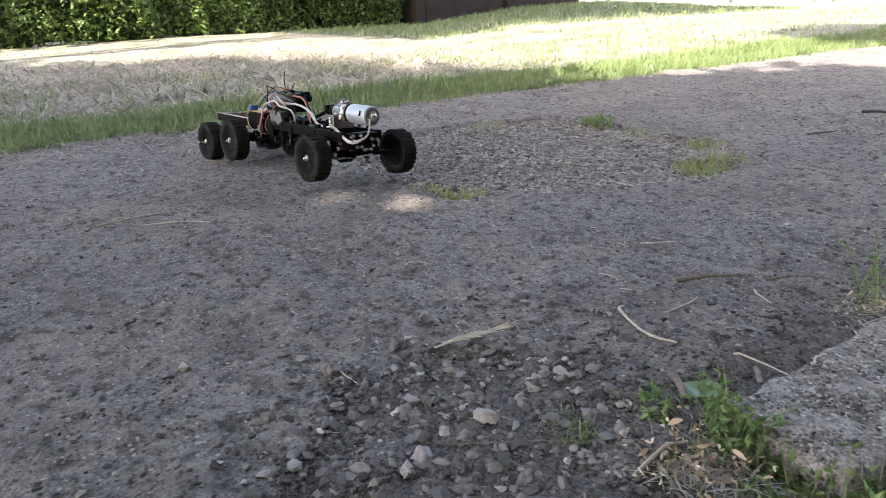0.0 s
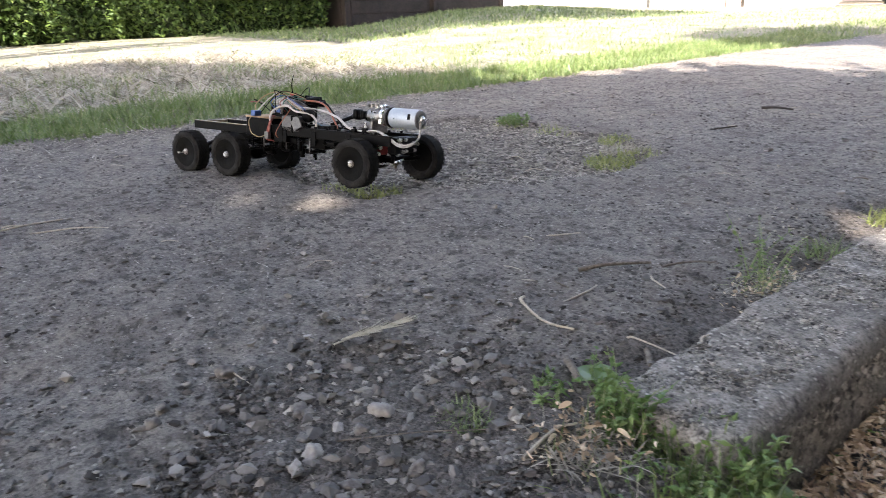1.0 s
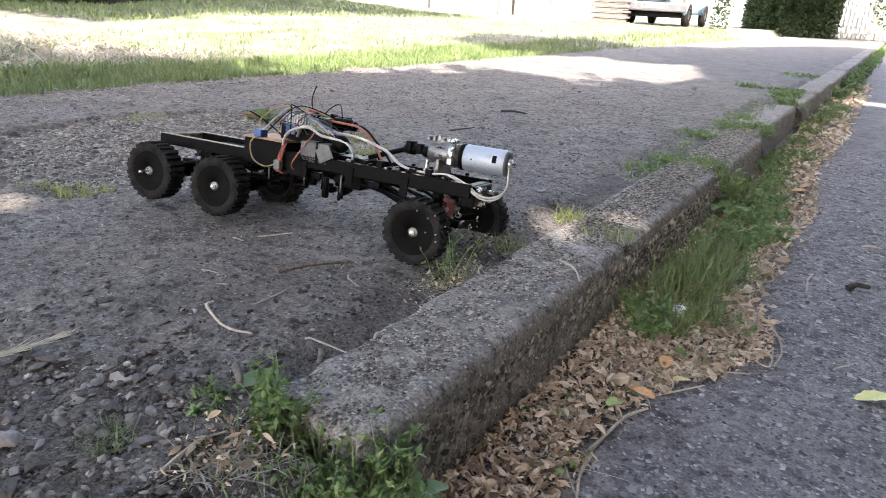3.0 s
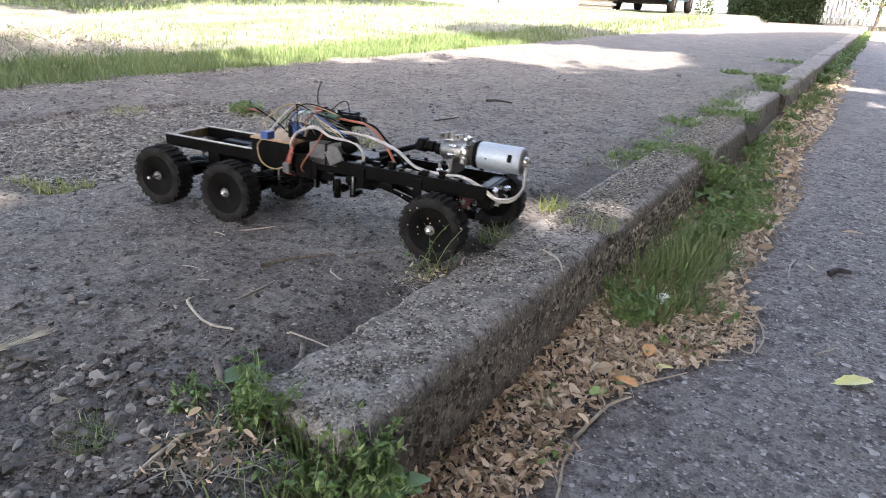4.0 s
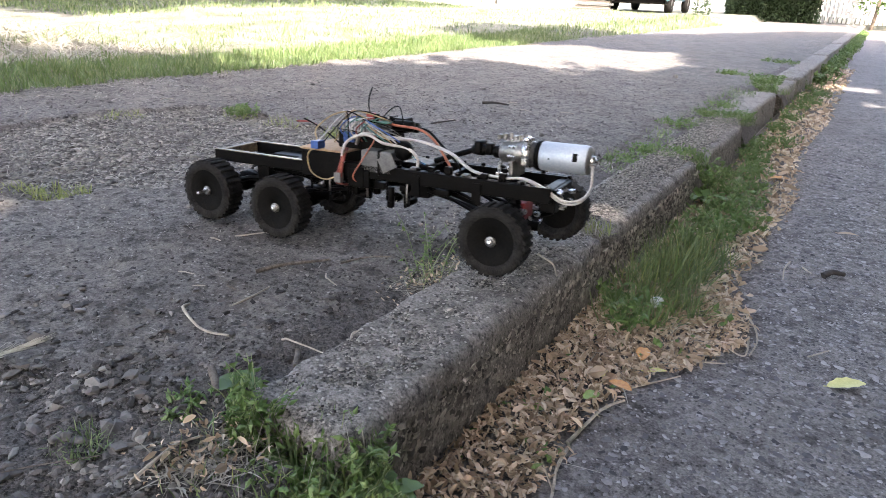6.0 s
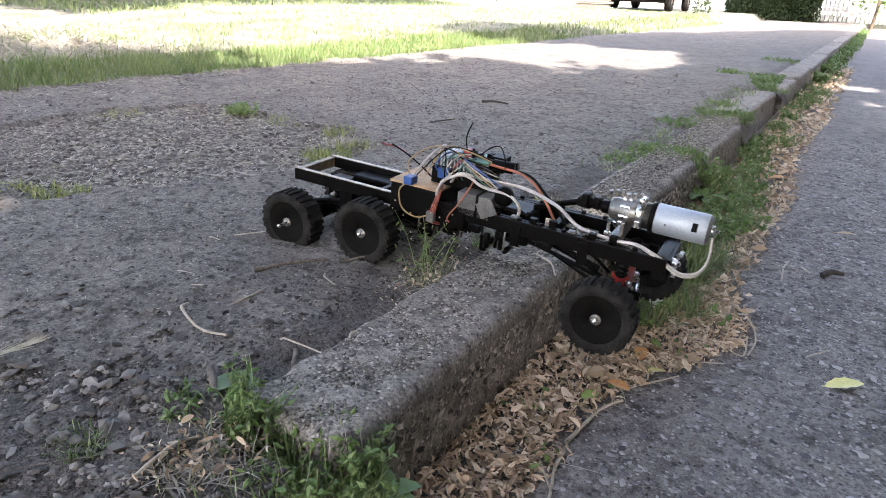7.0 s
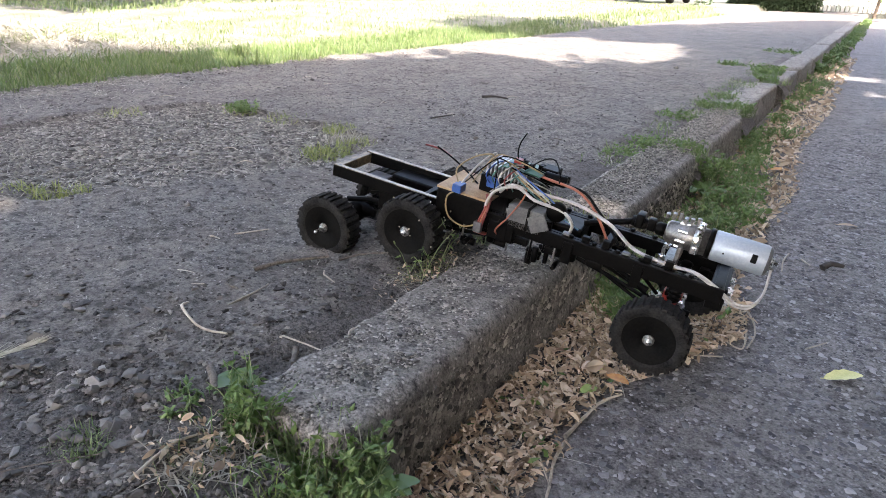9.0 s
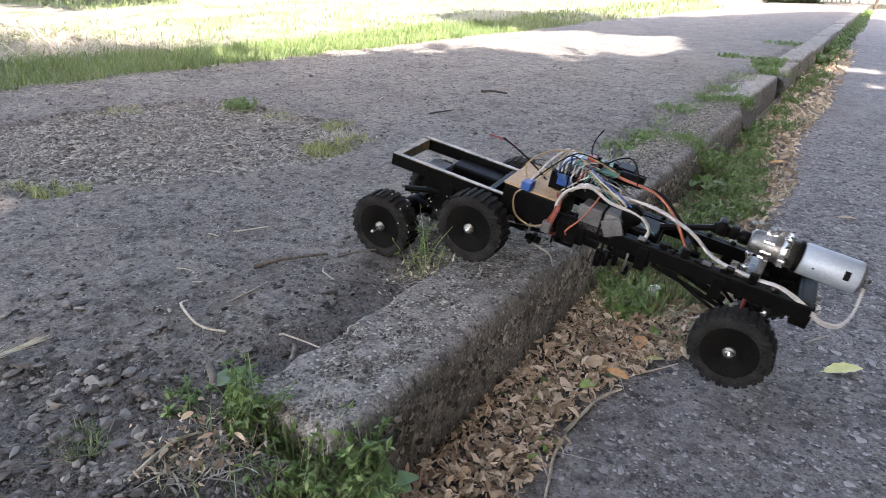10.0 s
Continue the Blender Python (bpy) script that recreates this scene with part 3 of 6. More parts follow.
def make_axle(kind):
    """Axle tube with differential housing, links and springs."""
    bm = bmesh.new()
    lathe(bm, [(-0.066, 0), (-0.066, 0.007), (-0.03, 0.007), (-0.022, 0.011), (-0.016, 0.0195), (0.016, 0.0195), (0.022, 0.011), (0.03, 0.007), (0.066, 0.007), (0.066, 0)], "y", (0, 0, 0), 20)
    lathe(bm, [(0.0, 0.016), (0.02, 0.013), (0.032, 0.008), (0.04, 0.008), (0.04, 0)], "x", (-0.0, 0, 0.004), 16)
    for s in (-1, 1):
        box(bm, -0.010, 0.010, s * 0.044 - 0.006, s * 0.044 + 0.006, 0.004, 0.015, 0.002)
        box(bm, -0.008, 0.008, s * 0.060 - 0.004, s * 0.060 + 0.004, -0.013, 0.013, 0.002)
        for k in range(4):
            lathe(bm, [(0, 0), (0, 0.0022), (0.006, 0.0022), (0.006, 0)], "z", (-0.006 + 0.012 * (k % 2), s * 0.044 + (-0.004 if k < 2 else 0.004), 0.0145), 6)
    axle = part("axle", bm, M_BLACK, truck, "black steel axle with differential housing", True)
    part("differential_cover", turned([(-0.021, 0), (-0.021, 0.011), (-0.017, 0.0165), (-0.010, 0.0185)], "x", (0, 0, 0), 20), M_RUST, axle, "", True)
    if kind == "front":
        for s in (-1, 1):
            bm = boxed(-0.007, 0.007, s * 0.067 - 0.005, s * 0.067 + 0.005, -0.017, 0.020, bevel=0.002)
            lathe(bm, [(-0.026, 0), (-0.026, 0.004), (0.026, 0.004), (0.026, 0)], "z", (0, s * 0.067, 0), 10)
            part("steering_knuckle", bm, M_RUST, axle)
        part("stub_shaft", wire([(0.0, 0.058, 0.0), (0.012, 0.085, 0.0), (0.030, 0.130, 0.0)], 0.0065, 4, 10), M_BLACK, axle, "", True)
        part("tie_rod", wire([(0.024, -0.066, -0.002), (0.030, -0.02, -0.004), (0.030, 0.02, -0.004), (0.024, 0.066, -0.002)], 0.0026), M_CHROME, axle, "bare steel tie rod")
        part("servo", boxed(-0.006, 0.022, -0.026, 0.020, 0.016, 0.046, bevel=0.002), M_RED, axle, "dark red metal block over the front axle")
        bm = bmesh.new()
        for k, (yy, zz) in enumerate([(-0.036, 0.02), (-0.03, 0.034), (0.03, 0.028), (0.0, 0.014), (-0.046, 0.006), (0.045, 0.012)]):
            lathe(bm, [(0.018, 0), (0.018, 0.005), (0.026, 0.005), (0.028, 0.003), (0.028, 0)], "x", (0, yy, zz), 6)
        bm.verts.index_update(); each("bolt", bm, M_CHROME, axle)
    else:
        for s in (-1, 1):
            part("shock_eye", rod(0.006, -0.008, 0.008, "y", (0.0, s * 0.034, 0.016)), M_ALLOY, axle, "", True)
    return axle


truck = tagged(new("model_truck"), "homemade black six-wheeled radio-controlled truck chassis with exposed motor and wiring", "model truck")


def rails():
    """The ladder frame of channel steel; light strips on the rear rails paint a reflection."""
    for s in (-1, 1):
        y0, y1 = sorted((MID + s * RAIL, MID + s * (RAIL + 0.009)))
        bm = boxed(-0.106, 0.205, y0, y1, 0.112, 0.133, bevel=0.0015)
        part("rear_rail", bm, M_BLACK, truck)
        # Tan strip: the bright lawn's reflection on the black rail, put into colour.
        cap = boxed(-0.104, 0.203, y0 + 0.0004, y1 - 0.0004, 0.1331, 0.1345)
        part("rail_edge", cap, M_EDGE_GLINT, truck, "rail edge coloured light for the lawn's reflection")
        bm = boxed(0.180, 0.575, y0 + 0.001 * s, y1 + 0.001 * s, 0.118, 0.142, bevel=0.0015)
        box(bm, 0.190, 0.570, *sorted((MID + s * (RAIL - 0.006), MID + s * RAIL)), 0.1385, 0.1418)
        part("front_rail", bm, M_BLACK, truck)
        bm = bmesh.new()
        for k in range(9):
            x = 0.23 + 0.037 * k
            lathe(bm, [(0.1415, 0.0042), (0.1455, 0.0042), (0.1465, 0.003), (0.1465, 0)], "z", (x, MID + s * (RAIL + 0.003), 0), 6)
            if k % 3 == 0:
                box(bm, x - 0.008, x + 0.008, *sorted((MID + s * (RAIL + 0.0101), MID + s * (RAIL + 0.013))), 0.100, 0.136, 0.001)
        bm.verts.index_update(); each("rail_bolt", bm, M_BLACK, truck)
    for x, w in ((-0.106, 0.012), (0.075, 0.010), (0.285, 0.012), (0.385, 0.010), (0.560, 0.014)):
        z = 0.133 if x < 0.2 else 0.139
        bm = boxed(x, x + w, MID - RAIL, MID + RAIL, z - 0.019, z - 0.0005, bevel=0.001)
        part("cross_member", bm, M_BLACK if x > -0.1 else M_RUST, truck)
    part("rear_deck", boxed(-0.020, 0.068, MID + 0.005, MID + RAIL - 0.001, 0.088, 0.124, bevel=0.003), M_BLACK, truck, "black box between the rear rails")
    part("small_plate", boxed(-0.068, -0.03, MID - 0.03, MID + 0.03, 0.108, 0.111, bevel=0.001), M_GREY, truck)
    for s in (-1, 1):
        y = MID + s * (RAIL - 0.012)
        bm = bmesh.new()
        sweep(bm, [Vector((-0.081, y, 0.068)), Vector((-0.04, y, 0.080)), Vector((0.0, y, 0.084)), Vector((0.04, y, 0.080)), Vector((0.081, y, 0.068))], 0.0055, 8)
        box(bm, -0.014, 0.014, y - 0.007, y + 0.007, 0.076, 0.114, 0.002)
        part("rocker_beam", bm, M_BLACK, truck)


def drive():
    """Motor, gearbox, shafts, links under the frame."""
    ax = (0, MID + 0.001, 0.181)
    can = turned([(0.538, 0.018), (0.5385, 0.0222), (0.541, 0.0232), (0.612, 0.0232), (0.616, 0.0215), (0.618, 0.017), (0.618, 0.0)], "x", ax, 48)
    motor = part("motor", can, M_MOTOR, truck, "satin silver electric motor can", True)
    # Slots and holes are raised near-black pieces, coloured like the shade inside.
    bm = bmesh.new()
    for a in (255, 100, 20):
        m = Matrix.Translation(ax) @ Matrix.Rotation(radians(a - 270), 4, "X")
        box(bm, 0.5935, 0.6015, -0.0240, -0.0221, -0.0065, 0.0065, 0.0009, m)
        m = Matrix.Translation(ax) @ Matrix.Rotation(radians(a - 282), 4, "X")
        lathe(bm, [(-0.0236, 0), (-0.0236, 0.0015), (-0.022, 0.0015)], "y", m @ Vector((0.556, 0, 0)), 8)
    bm.verts.index_update(); each("vent_slot", bm, M_SLOT_SHADE, motor, "vent slots with painted inner shade")
    part("bearing_boss", turned([(0.617, 0.0085), (0.6235, 0.0085), (0.6245, 0.0075), (0.6245, 0.0026), (0.631, 0.0026), (0.6315, 0)], "x", ax, 24), M_CHROME, motor, "", True)
    bm = bmesh.new()
    for s in (-1, 1):
        box(bm, 0.617, 0.628, MID + s * 0.013 - 0.002, MID + s * 0.013 + 0.002, 0.176, 0.178)
    bm.verts.index_update(); each("terminal", bm, M_ALLOY, motor)
    part("end_ring", turned([(0.6145, 0.0225), (0.6165, 0.0222), (0.6195, 0.0195), (0.6195, 0.012)], "x", ax, 40), M_GREY, motor, "", True)
    part("mount_ring", turned([(0.531, 0.0), (0.531, 0.0236), (0.5375, 0.0240), (0.5385, 0.02)], "x", ax, 40), M_BLACK, motor, "", True)
    clamp = part("hose_clamp", turned([(0.510, 0.0195), (0.510, 0.0222), (0.522, 0.0222), (0.522, 0.0195)], "x", ax, 40), M_CHROME, truck, "bright steel hose clamp", True)
    part("clamp_screw", rod(0.0042, -0.012, 0.010, "y", (0.516, MID - 0.006, 0.2055), 10), M_CHROME, clamp, "", True)
    part("clamp_head", boxed(0.5115, 0.5205, MID - 0.024, MID - 0.014, 0.165, 0.176, bevel=0.001), M_CHROME, clamp)
    g = part("gearbox", turned([(0.468, 0), (0.468, 0.013), (0.472, 0.017), (0.490, 0.0185), (0.494, 0.0205), (0.531, 0.0205), (0.531, 0)], "x", ax, 32), M_ALLOY, truck, "dull alloy planetary gearbox", True)
    bm = bmesh.new()
    for k in range(8):
        a = 2 * math.pi * k / 8 + 0.2
        lathe(bm, [(0.486, 0), (0.486, 0.0028), (0.500, 0.0028), (0.500, 0)], "x", (0, ax[1] + 0.0195 * math.cos(a), ax[2] + 0.0195 * math.sin(a)), 8)
    bm.verts.index_update(); each("gearbox_bolt", bm, M_CHROME, g)
    bm = boxed(0.4935, 0.5005, MID - 0.031, MID + 0.031, 0.142, 0.172, bevel=0.0015)
    box(bm, 0.480, 0.5005, MID - 0.031, MID + 0.031, 0.1419, 0.1455, 0.001)
    part("motor_bracket", bm, M_ALLOY, truck, "bent alloy motor bracket")
    bm = bmesh.new()
    for yy in (-0.026, 0.026):
        lathe(bm, [(0.142, 0.0028), (0.168, 0.0028), (0.168, 0)], "z", (0.476, MID + yy, 0), 10)
        lathe(bm, [(0.1455, 0.0055), (0.1505, 0.0055), (0.1505, 0)], "z", (0.476, MID + yy, 0), 6)
    bm.verts.index_update(); each("bracket_screw", bm, M_CHROME, truck, "upright zinc screws")
    bm = bmesh.new()
    for k in range(7):
        box(bm, 0.462 + 0.009 * k, 0.468 + 0.009 * k, MID - 0.006 + 0.004 * (k % 3), MID + 0.006 + 0.003 * (k % 2), 0.2005, 0.2085 + 0.002 * (k % 3), 0.001)
    bm.verts.index_update(); each("bracket", bm, M_ALLOY, truck, "small alloy brackets and screws over the gearbox")
    bm = bmesh.new()
    lathe(bm, [(0.415, 0), (0.415, 0.008), (0.424, 0.0095), (0.436, 0.0095), (0.440, 0.0065), (0.452, 0.0065), (0.456, 0.0105), (0.468, 0.0105), (0.468, 0)], "x", (0, MID + 0.006, 0.178), 18)
    box(bm, 0.421, 0.434, MID - 0.008, MID + 0.020, 0.172, 0.194, 0.003)
    box(bm, 0.440, 0.452, MID - 0.003, MID + 0.012, 0.172, 0.191, 0.002)
    part("coupling", bm, M_BLACK, truck, "black universal joint", True)
    part("drive_shaft", wire([(0.418, MID + 0.006, 0.177), (0.38, MID + 0.004, 0.163), (0.345, MID + 0.002, 0.150)], 0.0048, 4, 10), M_BLACK, truck)
    part("transfer_case", boxed(0.292, 0.350, MID - 0.028, MID + 0.028, 0.088, 0.148, bevel=0.004), M_BLACK, truck)
    bm = bmesh.new()
    for k in range(14):
        rng = np.random.RandomState(k)
        x, yy, z = rng.uniform(0.21, 0.42), MID + rng.uniform(-0.05, 0.03), rng.uniform(0.086, 0.112)
        box(bm, x, x + rng.uniform(0.01, 0.03), yy, yy + rng.uniform(0.008, 0.02), z, z + rng.uniform(0.008, 0.018), 0.0015)
    bm.verts.index_update(); each("underframe_bracket", bm, M_BLACK, truck)
    for s in (-1, 1):
        part("front_link", wire([(0.355, MID + s * 0.040, 0.106), (0.42, MID + s * 0.042, 0.094), (0.490, MID + s * 0.044, 0.078)], 0.0034, 4, 8), M_BLACK, truck)
        part("middle_link", wire([(0.230, MID + s * 0.030, 0.094), (0.16, MID + s * 0.032, 0.082), (0.09, MID + s * 0.034, 0.070)], 0.0036, 4, 8), M_BLACK, truck)
        bm = rod(0.0085, 0.090, 0.126, "z", (0.512, MID + s * 0.040, 0), 14)
        for k in range(5):
            lathe(bm, [(0.092 + 0.007 * k, 0.0085), (0.0945 + 0.007 * k, 0.0105), (0.097 + 0.007 * k, 0.0085)], "z", (0.512, MID + s * 0.040, 0), 14)
        part("front_spring", bm, M_BLACK, truck, "", True)
    part("front_shaft", wire([(0.345, MID, 0.105), (0.40, MID - 0.004, 0.095), (0.47, MID - 0.004, 0.075)], 0.006, 4, 10), M_BLACK, truck)
    part("rear_shaft", wire([(0.295, MID, 0.105), (0.20, MID, 0.092), (0.12, MID, 0.070)], 0.006, 4, 10), M_BLACK, truck)
    part("front_plate", boxed(0.555, 0.580, MID - 0.045, MID + 0.045, 0.100, 0.137, bevel=0.002), M_BLACK, truck)
    bm = bmesh.new()
    for k in range(9):
        rng = np.random.RandomState(40 + k)
        lathe(bm, [(0, 0), (0, 0.004), (0.009, 0.004), (0.009, 0)], "x", (0.578, MID + rng.uniform(-0.04, 0.04), rng.uniform(0.104, 0.134)), 6)
    bm.verts.index_update(); each("front_bolt", bm, M_CHROME, truck)


def electronics():
    """Battery tray, speed controller, receiver, servo and all the loose wiring."""
    part("battery_tray", boxed(0.105, 0.198, MID - 0.062, MID + 0.040, 0.106, 0.156, bevel=0.003), M_BLACK, truck, "dark box strapped on the frame")
    part("tray_lid", boxed(0.104, 0.200, MID - 0.063, MID + 0.041, 0.1565, 0.1605, bevel=0.001), M_WOOD, truck, "bare plywood lid")
    esc = part("speed_controller", boxed(0.165, 0.262, MID - 0.030, MID + 0.042, 0.161, 0.190, bevel=0.002), M_BLACK, truck)
    bm = bmesh.new()
    for k in range(12):
        box(bm, 0.172 + 0.0062 * k, 0.1742 + 0.0062 * k, MID - 0.026, MID + 0.036, 0.1905, 0.2085)
    bm.verts.index_update(); each("heat_sink_fin", bm, M_SILVER, esc, "finned alloy heat sink")
    part("heat_sink_block", boxed(0.178, 0.200, MID - 0.033, MID - 0.0265, 0.172, 0.190, bevel=0.001), M_BLUE, esc, "blue capacitor block")
    part("terminal_block", boxed(0.136, 0.152, MID - 0.074, MID - 0.052, 0.161, 0.175, bevel=0.0015), M_BLUE, truck, "blue screw terminal block")
    part("circuit_board", boxed(0.195, 0.262, MID - 0.020, MID + 0.034, 0.2085, 0.2105), M_GREEN, truck, "green circuit board")
    bm = bmesh.new()
    for k in range(8):
        rng = np.random.RandomState(70 + k)
        x, yy = rng.uniform(0.2, 0.25), MID + rng.uniform(-0.016, 0.028)
        box(bm, x, x + 0.008, yy, yy + 0.007, 0.2106, 0.2106 + rng.uniform(0.003, 0.009), 0.0005)
    bm.verts.index_update(); each("chip", bm, M_BLACK, truck)
    part("receiver", boxed(0.252, 0.280, MID + 0.010, MID + 0.040, 0.190, 0.216, bevel=0.002), M_BLACK, truck)
    bm = rod(0.0095, 0.262, 0.300, "x", (0, MID + 0.004, 0.205), 16)
    lathe(bm, [(0.268, 0), (0.268, 0.009), (0.298, 0.009), (0.298, 0)], "x", (0, MID + 0.026, 0.200), 16)
    part("capacitor", bm, M_BLACK, truck, "two black capacitors", True)
    part("gear_servo", boxed(0.232, 0.292, MID - 0.060, MID - 0.028, 0.128, 0.167, bevel=0.002), M_GREY, truck, "grey plastic servo")
    part("servo_strap", boxed(0.266, 0.270, MID - 0.062, MID - 0.026, 0.126, 0.169, bevel=0.0005), M_BLACK, truck)
    part("lower_servo", boxed(0.205, 0.250, MID - 0.062, MID - 0.02, 0.100, 0.132, bevel=0.002), M_BLACK, truck)
    part("pulley", turned([(-0.052, 0), (-0.052, 0.0145), (-0.048, 0.0162), (-0.040, 0.0162), (-0.036, 0.0145), (-0.034, 0.006), (-0.030, 0.006), (-0.030, 0)], "y", (0.306, MID + 0.004, 0.170), 28), M_BLACK, truck, "black round pulley", True)
    w = lambda name, pts, r, m, label="": part(name, wire([(x, y + MID, z) for x, y, z in pts], r), m, truck, label, True)
    # white motor leads
    for k in range(2):
        d = 0.004 * k
        w("motor_lead", [(0.205, -0.034 + d, 0.170), (0.225, -0.045 + d, 0.192), (0.27, -0.035 + d, 0.190 - d), (0.33, -0.026 + d, 0.186), (0.39, -0.030 + d, 0.172), (0.435, -0.040 + d, 0.150), (0.490, -0.048 + d, 0.147), (0.528, -0.055 + d, 0.151), (0.562, -0.056, 0.138 + d), (0.592, -0.052, 0.121 + d), (0.615, -0.042, 0.122 + d), (0.626, -0.020, 0.140), (0.624, -0.012 + d, 0.176)], 0.0020, M_WHITE_WIRE, "white twin motor lead")
    w("loose_lead", [(0.197, -0.052, 0.128), (0.196, -0.064, 0.155), (0.206, -0.060, 0.180), (0.235, -0.046, 0.191), (0.27, -0.048, 0.180), (0.315, -0.046, 0.176), (0.335, -0.045, 0.160), (0.334, -0.044, 0.140)], 0.0026, M_WHITE_WIRE)
    w("yellow_lead", [(0.148, -0.068, 0.168), (0.130, -0.074, 0.150), (0.138, -0.076, 0.120), (0.165, -0.074, 0.109), (0.190, -0.068, 0.118)], 0.0013, M_YELLOW_WIRE)
    w("yellow_loop", [(0.140, -0.060, 0.174), (0.128, -0.045, 0.192), (0.150, -0.030, 0.215), (0.176, -0.018, 0.222), (0.165, -0.026, 0.195)], 0.0014, M_YELLOW_WIRE)
    w("white_loop", [(0.145, -0.058, 0.174), (0.160, -0.030, 0.206), (0.178, -0.010, 0.224), (0.170, -0.020, 0.190)], 0.0017, M_WHITE_WIRE)
    for k, mt in enumerate((M_RED_WIRE, M_ORANGE_WIRE, M_RED_WIRE)):
        w("power_lead", [(0.188 + 0.004 * k, -0.046, 0.164), (0.196 + 0.003 * k, -0.066, 0.150), (0.190 + 0.004 * k, -0.070, 0.124), (0.184 + 0.006 * k, -0.066, 0.104), (0.20 + 0.004 * k, -0.05, 0.10)], 0.0016, mt)
    w("orange_lead", [(0.226, -0.052, 0.102), (0.222, -0.070, 0.120), (0.240, -0.070, 0.150), (0.252, -0.050, 0.182), (0.245, -0.030, 0.200)], 0.0013, M_ORANGE_WIRE)
    w("battery_lead", [(0.222, 0.008, 0.212), (0.245, 0.000, 0.207), (0.275, -0.008, 0.206), (0.320, -0.012, 0.204), (0.350, -0.016, 0.190), (0.375, -0.026, 0.168), (0.392, -0.030, 0.146)], 0.0023, M_ORANGE_WIRE, "orange battery lead")
    w("black_lead", [(0.295, -0.006, 0.206), (0.335, -0.010, 0.203), (0.365, -0.018, 0.184), (0.395, -0.024, 0.160), (0.41, -0.03, 0.145)], 0.0022, M_BLACK)
    for k in range(5):
        w("signal_wire", [(0.185 + 0.010 * k, -0.030, 0.176), (0.180 + 0.011 * k, -0.045, 0.198), (0.19 + 0.012 * k, -0.02, 0.215), (0.215 + 0.008 * k, 0.004, 0.213)], 0.0012, (M_BLUE, M_GREEN_WIRE, M_WHITE_WIRE, M_RED_WIRE, M_GREEN_WIRE)[k])
    for k in range(4):
        w("signal_wire", [(0.205, -0.02 + 0.006 * k, 0.213), (0.235, -0.038, 0.200 + 0.004 * k), (0.27 + 0.01 * k, -0.046, 0.185), (0.30, -0.03, 0.165), (0.345, -0.035, 0.150)], 0.0012, (M_GREEN_WIRE, M_YELLOW_WIRE, M_WHITE_WIRE, M_BLUE)[k])
    w("spare_plug_lead", [(0.155, -0.010, 0.163), (0.125, 0.000, 0.176), (0.092, 0.004, 0.190), (0.062, 0.008, 0.199)], 0.0016, M_BLACK)
    w("spare_plug_end", [(0.0925, 0.004, 0.1905), (0.064, 0.020, 0.192), (0.030, 0.026, 0.190)], 0.0018, M_RED_WIRE)
    w("antenna", [(0.215, 0.004, 0.212), (0.210, 0.002, 0.232), (0.212, 0.000, 0.250), (0.220, -0.002, 0.268)], 0.0012, M_BLACK, "short black aerial wire")
    part("aerial_socket", boxed(0.208, 0.220, MID - 0.004, MID + 0.010, 0.2107, 0.222, bevel=0.001), M_RED, truck)
    part("plug", boxed(0.184, 0.198, MID - 0.074, MID - 0.064, 0.106, 0.124, bevel=0.001), M_GREY, truck, "pale plug hanging beside the tray")


def front_clutter():
    """Brackets, knuckle bolts and short stub wires about the front axle and gearbox."""
    rng = np.random.RandomState(5)
    for k in range(12):
        x, y, z = rng.uniform(0.46, 0.575), MID + rng.uniform(-0.05, 0.05), rng.uniform(0.088, 0.118)
        part("bracket", boxed(x, x + rng.uniform(0.006, 0.016), y, y + rng.uniform(0.005, 0.014), z, z + rng.uniform(0.008, 0.022), bevel=0.001), M_BLACK if k % 3 else M_RUST, truck)
    for k in range(3):
        x, y = 0.494 + 0.009 * k, MID - 0.004 + 0.004 * k
        part("screw", rod(0.0022, 0.196, 0.205 + 0.003 * (k % 3), "z", (x, y, 0), 8), M_CHROME, truck)
    for k in range(10):
        x = 0.23 + 0.032 * k
        part("clip", boxed(x, x + 0.012, MID - RAIL - 0.004, MID - RAIL + 0.006, 0.1425, 0.1425 + 0.004 + 0.004 * (k % 3), bevel=0.001), M_BLACK if k % 3 else M_GREY, truck)
    for k in range(4):
        part("lower_arm", wire([(0.36 + 0.02 * k, MID - 0.036 + 0.02 * k, 0.112), (0.41 + 0.02 * k, MID - 0.045 + 0.024 * k, 0.096), (0.485, MID - 0.052 + 0.03 * k, 0.070)], 0.0028, 4, 8), M_BLACK, truck)


